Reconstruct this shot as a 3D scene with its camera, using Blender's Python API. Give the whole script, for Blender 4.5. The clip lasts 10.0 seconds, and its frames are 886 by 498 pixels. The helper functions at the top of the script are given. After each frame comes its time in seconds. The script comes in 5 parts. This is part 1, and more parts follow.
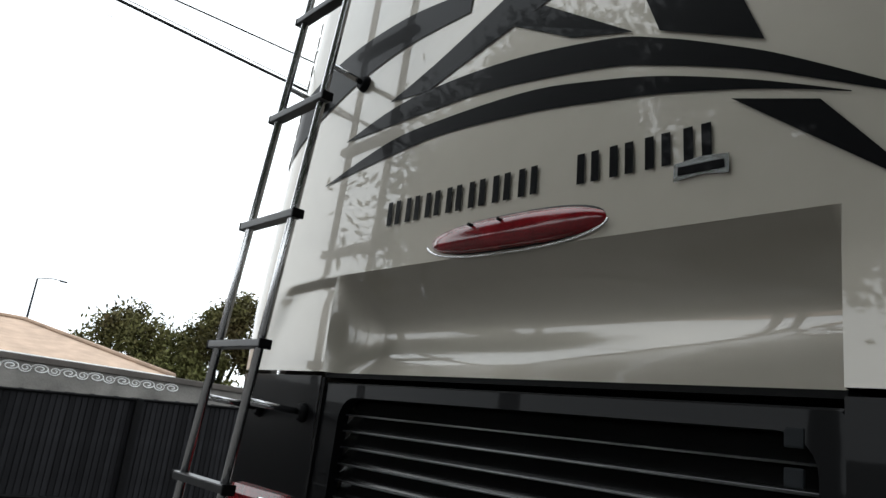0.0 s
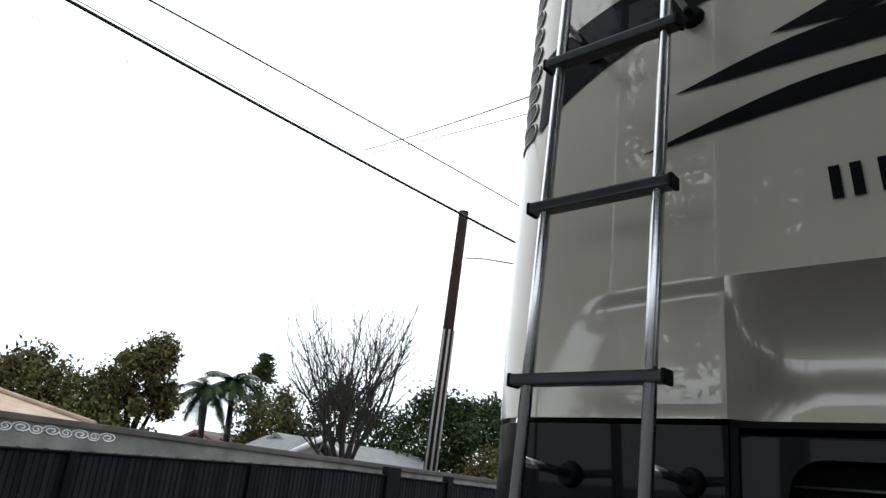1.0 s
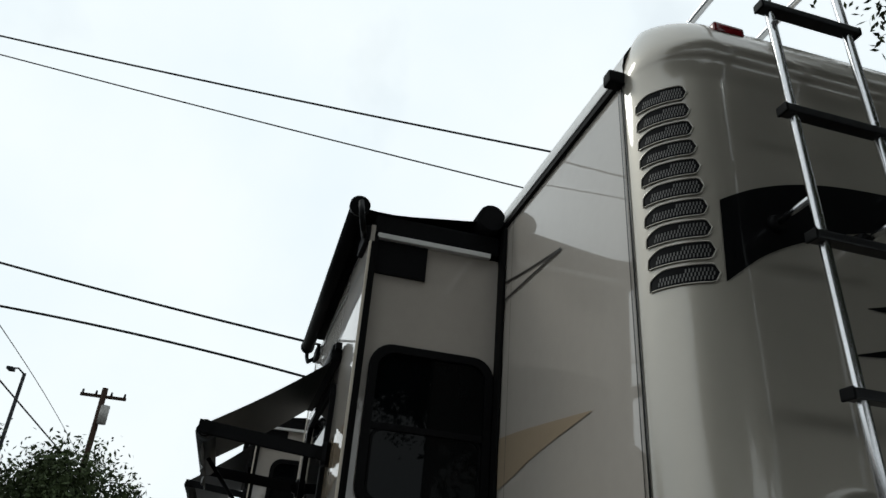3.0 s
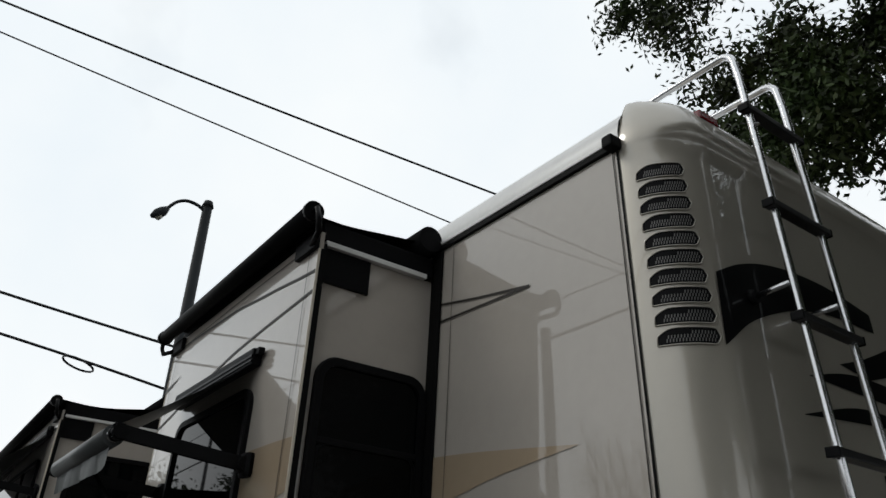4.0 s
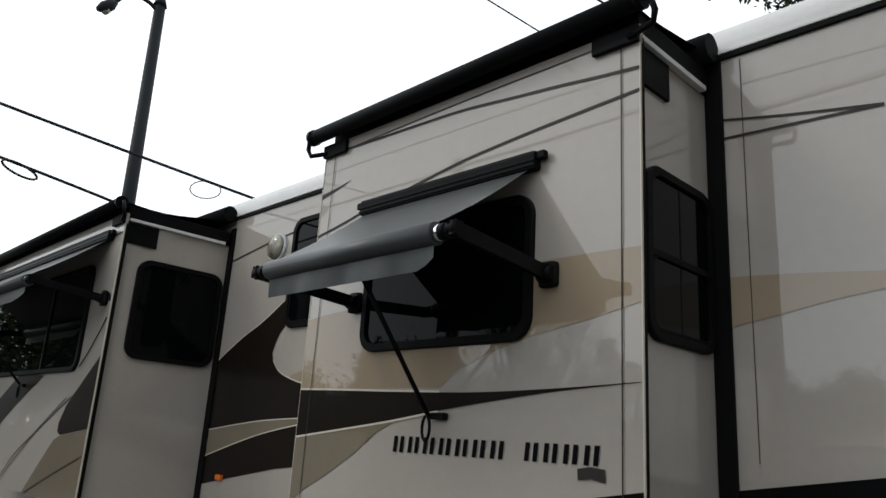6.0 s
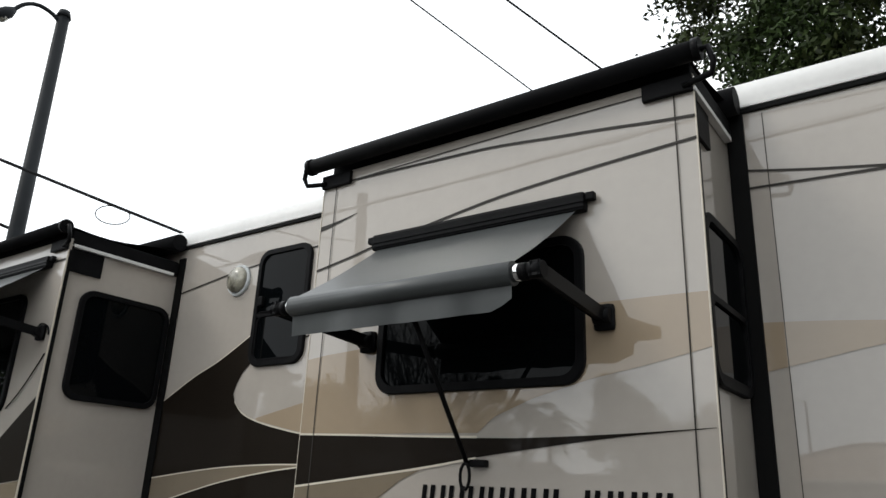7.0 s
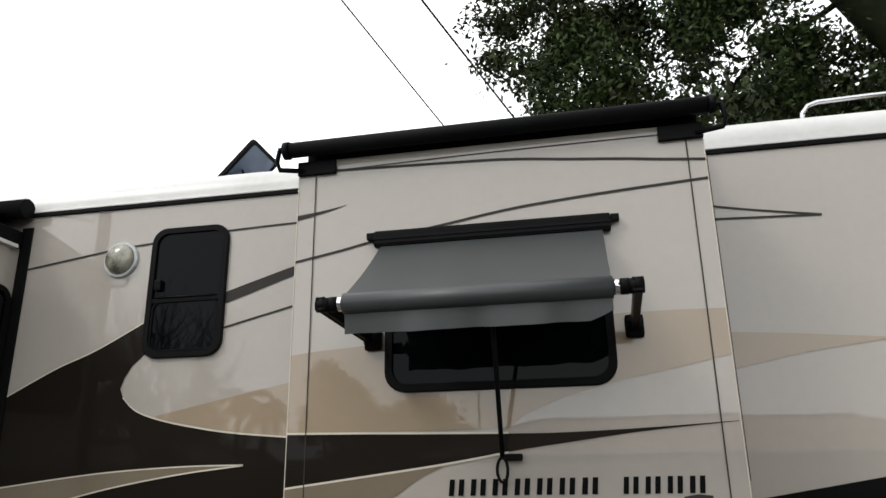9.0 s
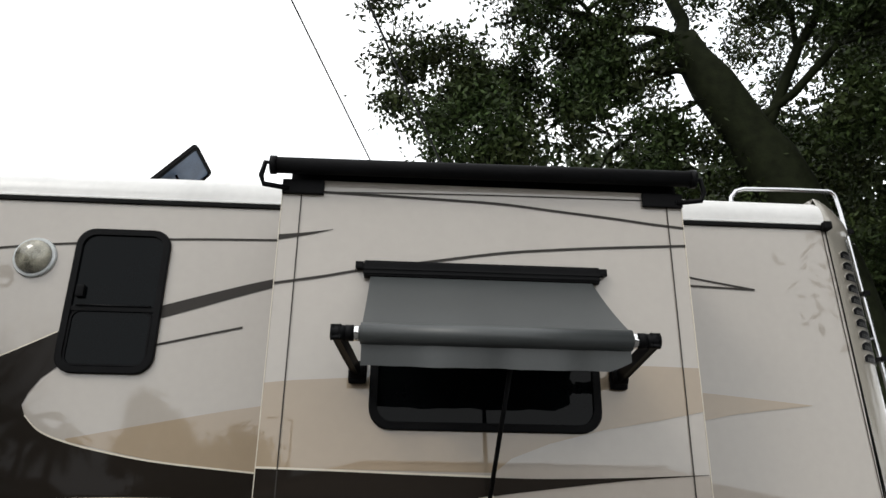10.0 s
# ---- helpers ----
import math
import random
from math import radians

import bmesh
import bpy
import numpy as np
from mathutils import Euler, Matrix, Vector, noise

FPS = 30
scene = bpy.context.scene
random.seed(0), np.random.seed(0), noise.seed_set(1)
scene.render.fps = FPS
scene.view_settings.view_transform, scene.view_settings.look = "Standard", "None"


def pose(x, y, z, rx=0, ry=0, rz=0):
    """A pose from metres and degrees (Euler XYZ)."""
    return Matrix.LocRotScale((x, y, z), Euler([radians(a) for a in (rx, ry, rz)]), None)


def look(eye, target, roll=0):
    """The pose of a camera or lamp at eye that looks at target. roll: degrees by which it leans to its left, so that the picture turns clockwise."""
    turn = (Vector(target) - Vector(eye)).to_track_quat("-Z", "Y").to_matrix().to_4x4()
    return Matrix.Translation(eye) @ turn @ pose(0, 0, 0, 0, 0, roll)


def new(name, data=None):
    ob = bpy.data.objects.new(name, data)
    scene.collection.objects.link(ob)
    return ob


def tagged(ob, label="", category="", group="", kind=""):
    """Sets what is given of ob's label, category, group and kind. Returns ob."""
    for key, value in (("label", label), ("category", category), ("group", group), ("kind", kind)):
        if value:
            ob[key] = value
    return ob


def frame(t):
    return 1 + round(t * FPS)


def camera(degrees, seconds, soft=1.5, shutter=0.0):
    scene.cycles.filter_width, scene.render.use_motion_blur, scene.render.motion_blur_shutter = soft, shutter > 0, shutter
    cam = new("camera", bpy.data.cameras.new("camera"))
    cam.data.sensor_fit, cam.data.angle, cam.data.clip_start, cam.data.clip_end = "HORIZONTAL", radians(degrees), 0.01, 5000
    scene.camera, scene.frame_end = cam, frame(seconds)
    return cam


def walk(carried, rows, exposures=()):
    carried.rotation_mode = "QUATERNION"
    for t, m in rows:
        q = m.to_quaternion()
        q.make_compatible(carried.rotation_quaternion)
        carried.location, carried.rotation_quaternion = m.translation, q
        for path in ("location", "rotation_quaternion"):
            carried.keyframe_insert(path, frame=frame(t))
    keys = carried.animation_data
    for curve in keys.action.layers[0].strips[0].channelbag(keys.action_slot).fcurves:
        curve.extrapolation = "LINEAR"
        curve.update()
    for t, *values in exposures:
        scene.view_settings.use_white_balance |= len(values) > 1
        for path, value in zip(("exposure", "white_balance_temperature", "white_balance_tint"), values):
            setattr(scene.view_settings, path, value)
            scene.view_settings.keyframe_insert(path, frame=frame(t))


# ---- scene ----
cam = camera(62.4, 10.0)

PATH = [
    (0, (1.316, 2.32, 1.667), (0.073, 0.835, 2.167), 7.4),
    (0.5, (1.456, 1.731, 1.606), (0.135, 0.362, 2.224), 8.3),
    (0.7, (1.495, 1.483, 1.62), (0.122, 0.186, 2.277), 6.6),
    (1, (1.565, 1.112, 1.624), (0.183, -0.187, 2.259), 6.1),
    (1.2, (1.6, 0.862, 1.635), (0.039, -0.204, 2.289), 3.9),
    (1.5, (1.594, 0.509, 1.647), (-0.136, -0.27, 2.281), 7.5),
    (1.8, (1.581, 0.2, 1.676), (-0.213, -0.39, 2.334), 3.8),
    (2, (1.555, 0.008, 1.712), (-0.277, -0.382, 2.414), 3.9),
    (2.5, (1.592, -0.432, 1.775), (-0.214, -0.352, 2.63), 5.0),
    (2.7, (1.577, -0.61, 1.76), (-0.19, -0.365, 2.667), 5.2),
    (3.8, (1.396, -1.484, 1.799), (-0.212, -0.626, 2.624), 3.6),
    (4, (1.316, -1.579, 1.797), (-0.153, -0.573, 2.707), 3.0),
    (4.5, (1.067, -1.866, 1.775), (-0.297, -0.697, 2.654), 2.6),
    (5, (0.779, -2.149, 1.733), (-0.606, -0.857, 2.374), 2.9),
    (5.5, (0.434, -2.332, 1.696), (-1.027, -1.063, 2.2), 2.8),
    (5.7, (0.297, -2.412, 1.687), (-1.148, -1.125, 2.195), 3.1),
    (6.8, (-0.278, -2.794, 1.694), (-1.429, -1.273, 2.296), 3.0),
    (7, (-0.385, -2.844, 1.693), (-1.504, -1.312, 2.328), 2.5),
    (7.5, (-0.634, -3.053, 1.705), (-1.497, -1.352, 2.307), 0.0),
    (8, (-0.906, -3.195, 1.695), (-1.541, -1.41, 2.336), -0.8),
    (8.5, (-1.219, -3.313, 1.705), (-1.805, -1.507, 2.332), -0.3),
    (9, (-1.539, -3.455, 1.717), (-1.908, -1.585, 2.323), -0.9),
    (9.5, (-1.883, -3.467, 1.719), (-1.993, -1.58, 2.37), -0.1),
    (10, (-2.246, -3.478, 1.719), (-2.136, -1.61, 2.424), 0.8),
]
walk(cam, [(t, look(eye, aim, roll)) for t, eye, aim, roll in PATH],
     [(0, 0.46, 6250, 7), (0.8, 0.38, 6150, 7), (1.5, -0.10, 5850, 5), (2.0, -0.36, 5850, 4), (2.5, -0.64, 6000, 3), (4.0, -0.76, 6300, 7), (4.5, -0.74, 6300, 8),
      (5.5, -0.58, 6200, 7), (7.0, 0.06, 6350, 8), (10, 0.12, 6450, 9)])

from mathutils.geometry import tessellate_polygon

# ---- world, sun, exposure ----
world = bpy.data.worlds.new("overcast_sky")
scene.world = world
world.use_nodes = True
wn, wl = world.node_tree.nodes, world.node_tree.links
wn.clear()
w_out = wn.new("ShaderNodeOutputWorld")
w_sky = wn.new("ShaderNodeTexSky")
w_sky.sky_type = "NISHITA"
w_sky.sun_disc = False
w_sky.sun_elevation, w_sky.sun_rotation = radians(48), radians(225)
w_bg = wn.new("ShaderNodeBackground")
w_bg.inputs["Strength"].default_value = 0.11
w_cloud = wn.new("ShaderNodeBackground")
w_cloud.inputs["Strength"].default_value = 1.65
w_co = wn.new("ShaderNodeTexCoord")
w_n1 = wn.new("ShaderNodeTexNoise")
w_n1.inputs["Scale"].default_value, w_n1.inputs["Detail"].default_value = 2.4, 6
w_r1 = wn.new("ShaderNodeValToRGB")
w_r1.color_ramp.elements[0].position, w_r1.color_ramp.elements[0].color = 0.25, (0.86, 0.91, 0.96, 1)
w_r1.color_ramp.elements[1].position, w_r1.color_ramp.elements[1].color = 0.65, (1.0, 1.0, 1.0, 1)
w_n2 = wn.new("ShaderNodeTexNoise")
w_n2.inputs["Scale"].default_value, w_n2.inputs["Detail"].default_value = 3.1, 5
w_r2 = wn.new("ShaderNodeValToRGB")
w_r2.color_ramp.elements[0].position, w_r2.color_ramp.elements[0].color = 0.28, (0.86, 0.86, 0.86, 1)
w_r2.color_ramp.elements[1].position, w_r2.color_ramp.elements[1].color = 0.40, (1, 1, 1, 1)
w_mix = wn.new("ShaderNodeMixShader")
wl.new(w_co.outputs["Generated"], w_n1.inputs["Vector"])
wl.new(w_co.outputs["Generated"], w_n2.inputs["Vector"])
wl.new(w_n1.outputs["Fac"], w_r1.inputs["Fac"])
wl.new(w_n2.outputs["Fac"], w_r2.inputs["Fac"])
wl.new(w_r1.outputs["Color"], w_cloud.inputs["Color"])
wl.new(w_sky.outputs["Color"], w_bg.inputs["Color"])
wl.new(w_r2.outputs["Color"], w_mix.inputs["Fac"])
wl.new(w_bg.outputs["Background"], w_mix.inputs[1])
wl.new(w_cloud.outputs["Background"], w_mix.inputs[2])
wl.new(w_mix.outputs["Shader"], w_out.inputs["Surface"])

sun_data = bpy.data.lights.new("sun", "SUN")
sun_data.energy, sun_data.angle, sun_data.color = 0.85, radians(14), (1.0, 0.95, 0.88)
sun = new("sun", sun_data)
sun.matrix_world = look((-30, -30, 38), (0, 0, 0))


# ---- materials ----
def mat(name, color, rough=0.5, metal=0.0, coat=0.0, vary=0.12, scale=6.0, bump=0.0, bump_scale=60.0,
        tint=None, per_object=0.0, per_island=0.0, coat_rough=0.03, streak=False, spec=0.5, coat_ior=1.5):
    """A procedural surface: base colour varied at two scales, fine relief, gloss."""
    m = bpy.data.materials.new(name)
    m.use_nodes = True
    n, l = m.node_tree.nodes, m.node_tree.links
    b = n["Principled BSDF"]
    b.inputs["Roughness"].default_value = rough
    b.inputs["Metallic"].default_value = metal
    b.inputs["Specular IOR Level"].default_value = spec
    b.inputs["Coat Weight"].default_value = coat
    b.inputs["Coat Roughness"].default_value = coat_rough
    b.inputs["Coat IOR"].default_value = coat_ior
    co = n.new("ShaderNodeTexCoord")
    mp = n.new("ShaderNodeMapping")
    mp.inputs["Scale"].default_value = (1, 1, 0.12) if streak else (1, 1, 1)
    l.new(co.outputs["Object"], mp.inputs["Vector"])
    big = n.new("ShaderNodeTexNoise")
    big.inputs["Scale"].default_value, big.inputs["Detail"].default_value = scale, 5
    fine = n.new("ShaderNodeTexNoise")
    fine.inputs["Scale"].default_value, fine.inputs["Detail"].default_value = scale * 14, 4
    l.new(mp.outputs["Vector"], big.inputs["Vector"])
    l.new(co.outputs["Object"], fine.inputs["Vector"])
    add = n.new("ShaderNodeMath")
    add.operation = "MULTIPLY_ADD"
    add.inputs[1].default_value = 0.35
    l.new(fine.outputs["Fac"], add.inputs[0])
    l.new(big.outputs["Fac"], add.inputs[2])
    ramp = n.new("ShaderNodeValToRGB")
    lo = [c * (1 - vary) for c in (tint or color)]
    hi = [min(1, c * (1 + vary * 0.6)) for c in color]
    ramp.color_ramp.elements[0].position, ramp.color_ramp.elements[0].color = 0.45, (*lo, 1)
    ramp.color_ramp.elements[1].position, ramp.color_ramp.elements[1].color = 0.9, (*hi, 1)
    l.new(add.outputs["Value"], ramp.inputs["Fac"])
    out = ramp.outputs["Color"]
    for amount, socket in ((per_object, ("ShaderNodeObjectInfo", "Random")), (per_island, ("ShaderNodeNewGeometry", "Random Per Island"))):
        if amount:
            src = n.new(socket[0])
            rng = n.new("ShaderNodeMapRange")
            rng.inputs["To Min"].default_value, rng.inputs["To Max"].default_value = 1 - amount, 1 + amount
            l.new(src.outputs[socket[1]], rng.inputs["Value"])
            hsv = n.new("ShaderNodeHueSaturation")
            l.new(rng.outputs["Result"], hsv.inputs["Value"])
            l.new(out, hsv.inputs["Color"])
            out = hsv.outputs["Color"]
    l.new(out, b.inputs["Base Color"])
    if bump:
        bt = n.new("ShaderNodeTexNoise")
        bt.inputs["Scale"].default_value, bt.inputs["Detail"].default_value = bump_scale, 4
        l.new(co.outputs["Object"], bt.inputs["Vector"])
        bp = n.new("ShaderNodeBump")
        bp.inputs["Strength"].default_value, bp.inputs["Distance"].default_value = bump, 0.01
        l.new(bt.outputs["Fac"], bp.inputs["Height"])
        l.new(bp.outputs["Normal"], b.inputs["Normal"])
        if coat:
            l.new(bp.outputs["Normal"], b.inputs["Coat Normal"])
    return m


PAINT = dict(rough=0.35, coat=1.0, coat_ior=1.62, coat_rough=0.02, bump=0.012, bump_scale=5.0, spec=0.1)
DARKP = dict(rough=0.35, coat=0.17, bump=0.012, bump_scale=5.0, spec=0.05)
M_CREAM = mat("cream_paint", (0.405, 0.367, 0.324), vary=0.07, scale=1.6, streak=True, **PAINT)
M_REAR = mat("champagne_paint", (0.37, 0.34, 0.29), vary=0.05, scale=1.4, metal=0.55, **{**PAINT, "rough": 0.42})
M_WHITE = mat("white_fibreglass", (0.66, 0.65, 0.63), rough=0.35, vary=0.12, scale=2.0, streak=True)
M_TAN = mat("tan_paint", (0.335, 0.262, 0.182), vary=0.06, scale=2.0, **PAINT)
M_TAUPE = mat("taupe_paint", (0.19, 0.155, 0.11), vary=0.08, scale=2.0, **PAINT)
M_BROWN = mat("dark_brown_paint", (0.013, 0.010, 0.0075), vary=0.1, scale=2.0, **DARKP)
M_BLACKP = mat("black_paint", (0.004, 0.004, 0.0045), vary=0.1, scale=2.0, rough=0.35, coat=0.14, bump=0.012, bump_scale=5.0, spec=0.05)
M_LINE = mat("grey_pinstripe", (0.035, 0.031, 0.027), spec=0.15, rough=0.4, vary=0.1)
M_EDGE = mat("cream_pinstripe", (0.62, 0.56, 0.46), rough=0.4, vary=0.05)
M_BLACK = mat("black_plastic", (0.006, 0.006, 0.0065), rough=0.5, vary=0.25, scale=8, bump=0.08, spec=0.06)
M_SATIN = mat("satin_black_metal", (0.007, 0.007, 0.0075), rough=0.32, vary=0.2, scale=8, spec=0.06)
M_SLATG = mat("glossy_grille_black", (0.006, 0.006, 0.006), rough=0.15, vary=0.2, spec=0.5)
# Grey metal for the painted glints on the black grille slats.
M_GLINT = mat("slat_glint_grey", (0.16, 0.16, 0.16), rough=0.35, metal=0.8, vary=0.4, scale=12)
M_FABRIC = mat("charcoal_awning_vinyl", (0.046, 0.050, 0.050), rough=0.42, vary=0.12, scale=5, bump=0.05, bump_scale=220)
M_TOPPER = mat("black_topper_vinyl", (0.006, 0.006, 0.0065), rough=0.6, vary=0.25, scale=6, bump=0.15, bump_scale=40, spec=0.06)
M_SEAL = mat("black_rubber", (0.006, 0.006, 0.006), rough=0.6, vary=0.2, spec=0.06)
M_ALU = mat("polished_aluminium", (0.62, 0.62, 0.63), rough=0.22, metal=1.0, vary=0.1, scale=9)
M_CHROME = mat("chrome", (0.8, 0.8, 0.8), rough=0.08, metal=1.0, vary=0.03)
M_TREAD = mat("rung_dark_metal", (0.03, 0.03, 0.031), rough=0.34, metal=0.6, vary=0.3, scale=20)
M_MESH = mat("grille_metal", (0.13, 0.125, 0.12), rough=0.5, metal=0.5, vary=0.2)
M_GLASS = mat("dark_tinted_glass", (0.002, 0.0026, 0.003), rough=0.02, vary=0.05, spec=0.09)
M_RED = mat("red_lens", (0.17, 0.006, 0.010), rough=0.16, vary=0.5, scale=14, coat=0.35)
M_AMBER = mat("amber_lens", (0.75, 0.17, 0.02), rough=0.2, vary=0.15, scale=12)
M_LENS = mat("yellowed_light_lens", (0.30, 0.285, 0.225), rough=0.22, vary=0.7, scale=13, coat=0.4, tint=(0.12, 0.11, 0.09))
M_LID = mat("blue_grey_lid", (0.13, 0.18, 0.27), rough=0.3, vary=0.3, scale=7)
M_RUBBER = mat("tyre_rubber", (0.02, 0.02, 0.02), rough=0.8, vary=0.2)
M_ASPHALT = mat("asphalt_ground", (0.075, 0.072, 0.068), rough=0.9, vary=0.35, scale=1.2, bump=0.4, bump_scale=60)
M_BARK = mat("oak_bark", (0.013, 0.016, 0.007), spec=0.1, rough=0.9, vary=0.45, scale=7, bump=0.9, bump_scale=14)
M_TWIG = mat("bare_bark", (0.018, 0.014, 0.011), rough=0.9, vary=0.3, scale=5)
M_LEAF = mat("oak_leaves", (0.022, 0.038, 0.011), rough=0.5, vary=0.4, scale=0.8, tint=(0.040, 0.046, 0.014), per_island=0.6, spec=0.12)
M_LEAF_B = mat("shrub_leaves", (0.078, 0.084, 0.028), rough=0.7, vary=0.45, scale=0.5, tint=(0.095, 0.068, 0.030), per_island=0.35, spec=0.12)
M_LEAF_D = mat("dark_hedge_leaves", (0.034, 0.048, 0.018), rough=0.7, vary=0.4, scale=0.5, per_island=0.35, spec=0.12)
M_LEAF_P = mat("palm_leaves", (0.022, 0.034, 0.013), rough=0.5, vary=0.3, scale=0.7, per_island=0.3, spec=0.12)
M_CONC = mat("block_concrete", (0.20, 0.19, 0.175), rough=0.9, vary=0.35, scale=3, bump=0.4, bump_scale=30)
M_CAPD = mat("dark_wall_cap", (0.085, 0.074, 0.066), rough=0.85, vary=0.35, scale=3, bump=0.3)
M_SLAT = mat("black_fence_slat", (0.014, 0.014, 0.0155), rough=0.6, vary=0.3, scale=3, per_object=0.35, spec=0.06)
M_CORR = mat("pale_corrugated_metal", (0.36, 0.36, 0.32), rough=0.6, vary=0.18, scale=1.5)
M_ROOF_T = mat("tan_shingle", (0.36, 0.26, 0.19), rough=0.9, vary=0.25, scale=2.5, bump=0.3, bump_scale=20)
M_ROOF_G = mat("grey_shingle", (0.17, 0.17, 0.17), rough=0.9, vary=0.2, scale=2.5, bump=0.3, bump_scale=20)
M_ROOF_B = mat("brown_shingle", (0.15, 0.105, 0.085), rough=0.9, vary=0.25, scale=2.5, bump=0.3, bump_scale=20)
M_STUCCO = mat("stucco", (0.50, 0.47, 0.42), rough=0.9, vary=0.12, scale=2, bump=0.3, bump_scale=50)
M_TRIMW = mat("white_trim", (0.75, 0.75, 0.74), rough=0.6, vary=0.08)
M_WOOD = mat("weathered_pole", (0.026, 0.016, 0.012), spec=0.1, rough=0.9, vary=0.4, scale=4, streak=True, bump=0.4, bump_scale=40)
M_CONDUIT = mat("grey_conduit", (0.22, 0.215, 0.20), rough=0.6, vary=0.2)
M_STEEL = mat("dark_grey_steel", (0.014, 0.016, 0.018), spec=0.12, rough=0.6, vary=0.25, scale=3)
M_WIRE = mat("black_cable", (0.012, 0.012, 0.013), rough=0.6, vary=0.2, spec=0.18)
M_PALE = mat("pale_label", (0.55, 0.57, 0.57), rough=0.5, vary=0.2, scale=20)


# ---- mesh helpers ----
def part(name, bm, material, parent=None, label=""):
    """Links a bmesh as one mesh object under a thing or a part."""
    me = bpy.data.meshes.new(name)
    bmesh.ops.recalc_face_normals(bm, faces=bm.faces)
    bm.to_mesh(me)
    bm.free()
    me.materials.append(material)
    ob = new(name, me)
    if parent is not None:
        ob.parent = parent
        if parent.type == "EMPTY":
            ob.matrix_parent_inverse = Matrix.Translation(-parent.location)
    if label:
        tagged(ob, label)
    return ob


def raw_part(name, verts, faces, material, parent=None, label=""):
    me = bpy.data.meshes.new(name)
    me.from_pydata(verts, [], faces)
    me.materials.append(material)
    ob = new(name, me)
    if parent is not None:
        ob.parent = parent
        if parent.type == "EMPTY":
            ob.matrix_parent_inverse = Matrix.Translation(-parent.location)
    if label:
        tagged(ob, label)
    return ob


def root(name, loc, label, category, group="", kind=""):
    e = new(name)
    e.location = loc
    return tagged(e, label, category, group, kind)


def box(bm, lo, hi, bevel=0.0, m=None):
    g = bmesh.ops.create_cube(bm, size=1.0)
    c = [(a + b) / 2 for a, b in zip(lo, hi)]
    s = [b - a for a, b in zip(lo, hi)]
    for v in g["verts"]:
        v.co = Vector((c[0] + v.co.x * s[0], c[1] + v.co.y * s[1], c[2] + v.co.z * s[2]))
        if m:
            v.co = m @ v.co
    if bevel:
        es = list({e for v in g["verts"] for e in v.link_edges})
        bmesh.ops.bevel(bm, geom=es, offset=bevel, segments=2, affect="EDGES", profile=0.7)
    return bm


def boxed(lo, hi, bevel=0.0):
    return box(bmesh.new(), lo, hi, bevel)


def smooth(bm):
    for fc in bm.faces:
        fc.smooth = True
    return bm


def tube(bm, pts, radius, seg=8, caps=True):
    """A round bar along points; radius may be a list."""
    pts = [Vector(p) for p in pts]
    rad = radius if isinstance(radius, (list, tuple)) else [radius] * len(pts)
    rings, side = [], None
    for i, p in enumerate(pts):
        d = (pts[min(i + 1, len(pts) - 1)] - pts[max(i - 1, 0)]).normalized()
        if side is None:
            side = d.orthogonal().normalized()
        side = (side - d * side.dot(d)).normalized()
        up = d.cross(side)
        rings.append([bm.verts.new(p + (side * math.cos(a) + up * math.sin(a)) * rad[i])
                      for a in (2 * math.pi * k / seg for k in range(seg))])
    for a, b in zip(rings, rings[1:]):
        for k in range(seg):
            bm.faces.new((a[k], a[(k + 1) % seg], b[(k + 1) % seg], b[k])).smooth = True
    if caps:
        bm.faces.new(rings[0])
        bm.faces.new(rings[-1])
    return bm


def tubed(pts, radius, seg=8):
    return tube(bmesh.new(), pts, radius, seg)


def spline(pts, n):
    """n points along a smooth curve through the given ones."""
    p = [Vector(q) for q in pts]
    if len(p) == 2:
        return [p[0].lerp(p[1], i / (n - 1)) for i in range(n)]
    out = []
    for i in range(n):
        u = i / (n - 1) * (len(p) - 1)
        k = min(int(u), len(p) - 2)
        u -= k
        a, b, c, d = p[max(k - 1, 0)], p[k], p[k + 1], p[min(k + 2, len(p) - 1)]
        out.append(0.5 * ((2 * b) + (c - a) * u + (2 * a - 5 * b + 4 * c - d) * u * u + (3 * b - a - 3 * c + d) * u ** 3))
    return out


def rounded(x0, x1, z0, z1, r, seg=6):
    """Outline of a rectangle with round corners, as 2D points."""
    out = []
    for cx, cz, a0 in ((x1 - r, z1 - r, 0), (x0 + r, z1 - r, 90), (x0 + r, z0 + r, 180), (x1 - r, z0 + r, 270)):
        for k in range(seg + 1):
            a = radians(a0 + 90 * k / seg)
            out.append((cx + r * math.cos(a), cz + r * math.sin(a)))
    return out


def on_side(y):
    return lambda u, v, off: Vector((u, y - off, v))


def on_end(x):
    return lambda u, v, off: Vector((x + off, u, v))


def film(name, outline, place, material, parent, off=0.003, label=""):
    """A flat painted or vinyl shape with a free outline."""
    bm = bmesh.new()
    vs = [bm.verts.new(place(u, v, off)) for u, v in outline]
    for tri in tessellate_polygon([[Vector((u, v, 0)) for u, v in outline]]):
        bm.faces.new([vs[k] for k in tri])
    return part(name, bm, material, parent, label)


